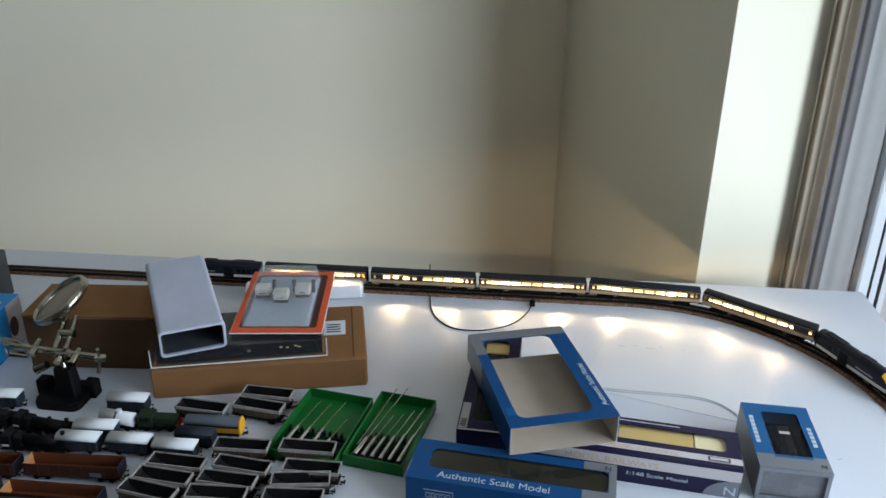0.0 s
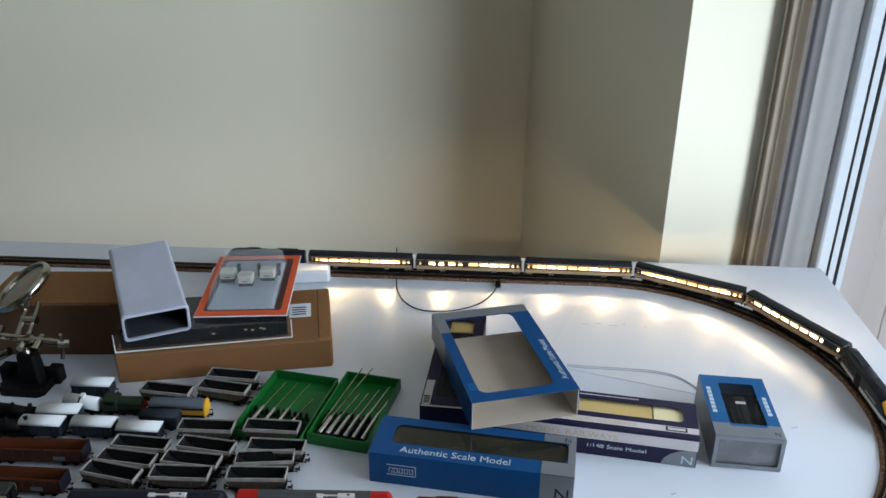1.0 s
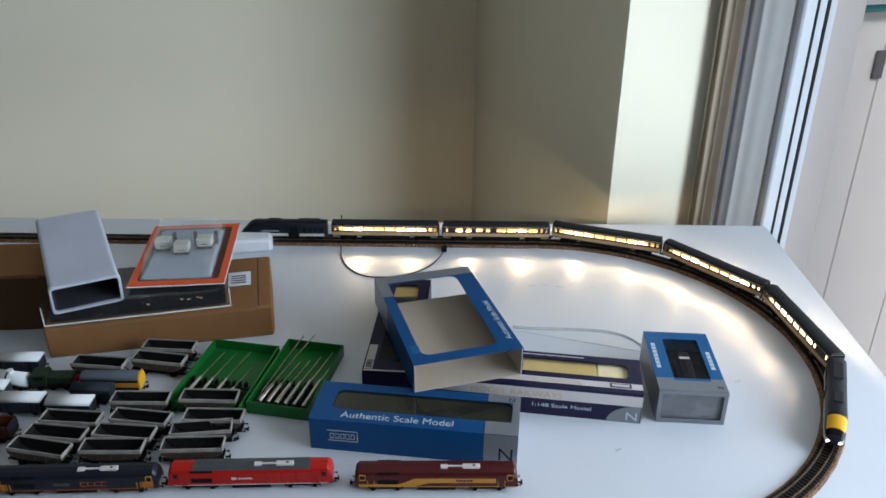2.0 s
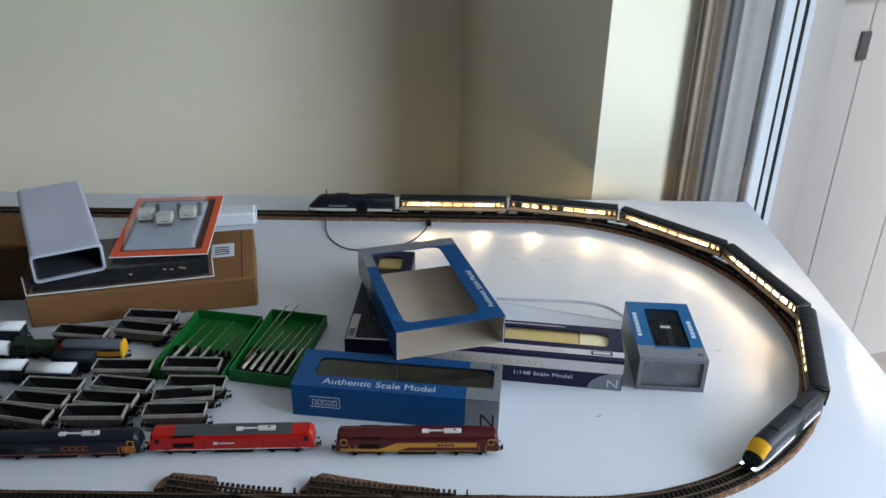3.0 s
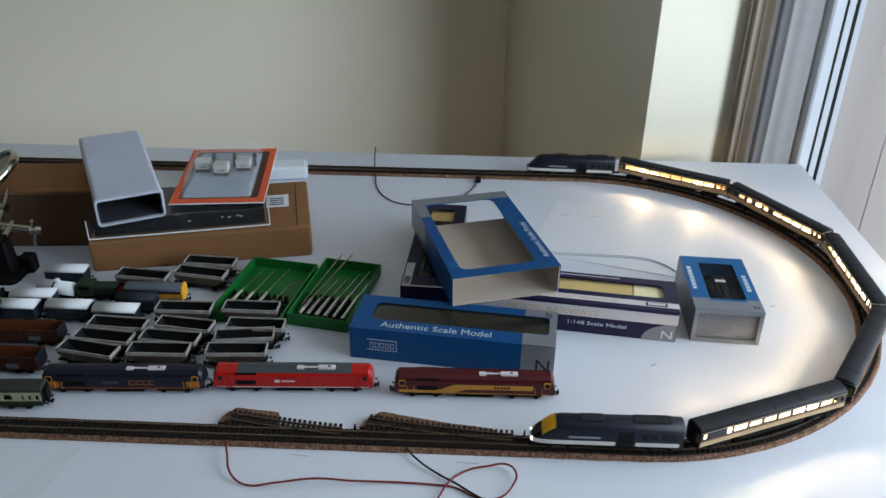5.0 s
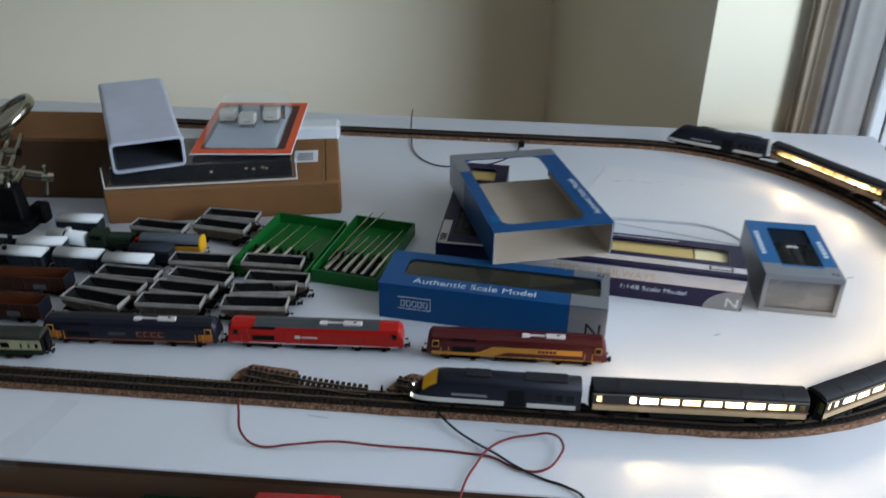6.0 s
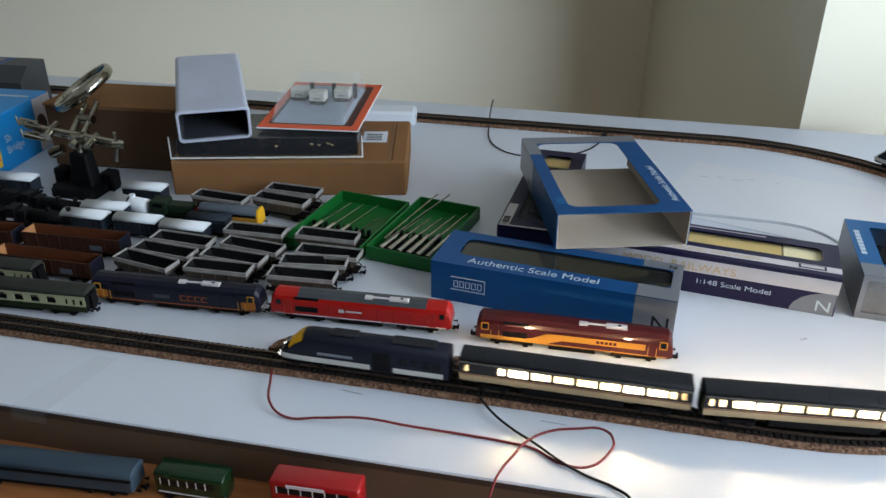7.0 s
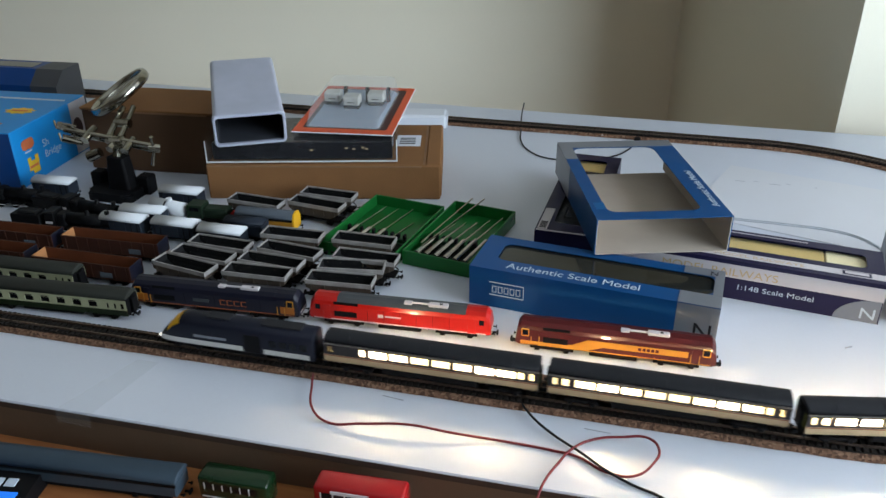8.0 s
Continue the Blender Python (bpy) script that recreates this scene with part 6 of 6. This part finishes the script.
# ---- on the wooden table in front ----
BUSRED = mat("bus_red", (0.30, 0.008, 0.010), 0.22, vary=0.06, coat=0.6)
BUSGRN = mat("bus_green", (0.0052, 0.02275, 0.0078), 0.25, vary=0.08, coat=0.5)
SLATE = mat("slate_blue_roof", (0.03575, 0.05525, 0.07475), 0.4, vary=0.08)


def bus(m, l, w, h, paint, label, decks):
    b = thing("model_bus", m, label, "model bus")
    part("body", cube(0, l, 0, w, 0.002, h, 0.0028, seg=3), paint, b, "", True)
    for d in range(decks):
        z = h - 0.0095 - d * 0.0125
        for k in range(6):
            x = 0.006 + k * (l - 0.012) / 6
            part("pane", cube(x, x + (l - 0.012) / 6 - 0.0012, -0.0003, 0.0006, z, z + 0.0052), GLASSB, b)
            part("frame_line", cube(x - 0.0009, x - 0.0003, -0.0005, 0.0004, z, z + 0.0052), PALEC, b)
    part("advert_bar", cube(l * 0.2, l * 0.62, -0.0004, 0.0004, h - 0.0045, h - 0.0022), PALEC if decks > 1 else paint, b)
    part("trim_line", cube(0.003, l - 0.003, -0.0004, 0.0004, 0.0060, 0.0068), PALEC, b)
    for x in (l * 0.2, l * 0.78):
        part("axle", rod((x, 0.0, 0.0034), (x, w, 0.0034), 0.0034, n=14), BLACK, b)
    return b


bus(pose(0.0760, -0.1715, DESK, 0, 0, 4), 0.060, 0.0175, 0.0315, BUSRED, "glossy red double-decker model bus on the wooden table", 2)
bus(pose(-0.0060, -0.1745, DESK, 0, 0, 3), 0.050, 0.0165, 0.0225, BUSGRN, "dark green single-deck model bus on the wooden table", 1)

bc = thing("passenger_coach", pose(-0.0945, -0.1800, DESK, 0, 0, 6), "slate-blue roofed model coach on the wooden table", "train coach")
part("body", cube(-0.0760, 0.0760, -0.0092, 0.0092, 0.0060, 0.0175, 0.0008), SLATE, bc)
part("roof", prism(roof_profile(0.0100, 0.0170, 0.0235, 10), -0.0765, 0.0765, bev=0.0007), SLATE, bc, "slate blue roof", True)
part("gutter_line", cube(-0.0765, 0.0765, -0.0104, -0.0092, 0.0158, 0.0174), BLACK, bc)
part("underframe", cube(-0.070, 0.070, -0.0070, 0.0070, 0.0020, 0.0060), UNDER, bc)
for x in (-0.052, 0.052):
    bogie(bc, x)
couplers(bc, 0.0765)

SCREEN = mat("blue_display", (0.01, 0.08, 0.45), 0.3, glow=(0.02, 0.25, 1.0), power=0.7)
ctl = thing("train_controller", pose(-0.160, -0.282, DESK, 0, 0, 10), "black train controller with a glowing blue display", "controller")
bm = prism([(0, 0), (0.085, 0), (0.085, 0.012), (0.080, 0.0125), (0, 0.008)], -0.03, 0.060)
part("housing", bm, BLACK, ctl)
pm = pose(0, 0.0, 0.0082, math.degrees(math.atan2(0.0045, 0.080)))
part("display", cube(-0.020, 0.054, 0.036, 0.064, 0.0002, 0.0010), SCREEN, ctl, "lit blue screen").matrix_basis = pm
bm = bmesh.new()
for k in range(7):
    cube(-0.018 + k * 0.0098, -0.0105 + k * 0.0098, 0.069, 0.076, 0.0002, 0.0006, 0, bm)
part("lettering_bars", bm, WHITEINK, ctl, "pale maker's lettering as bars").matrix_basis = pm

motions()
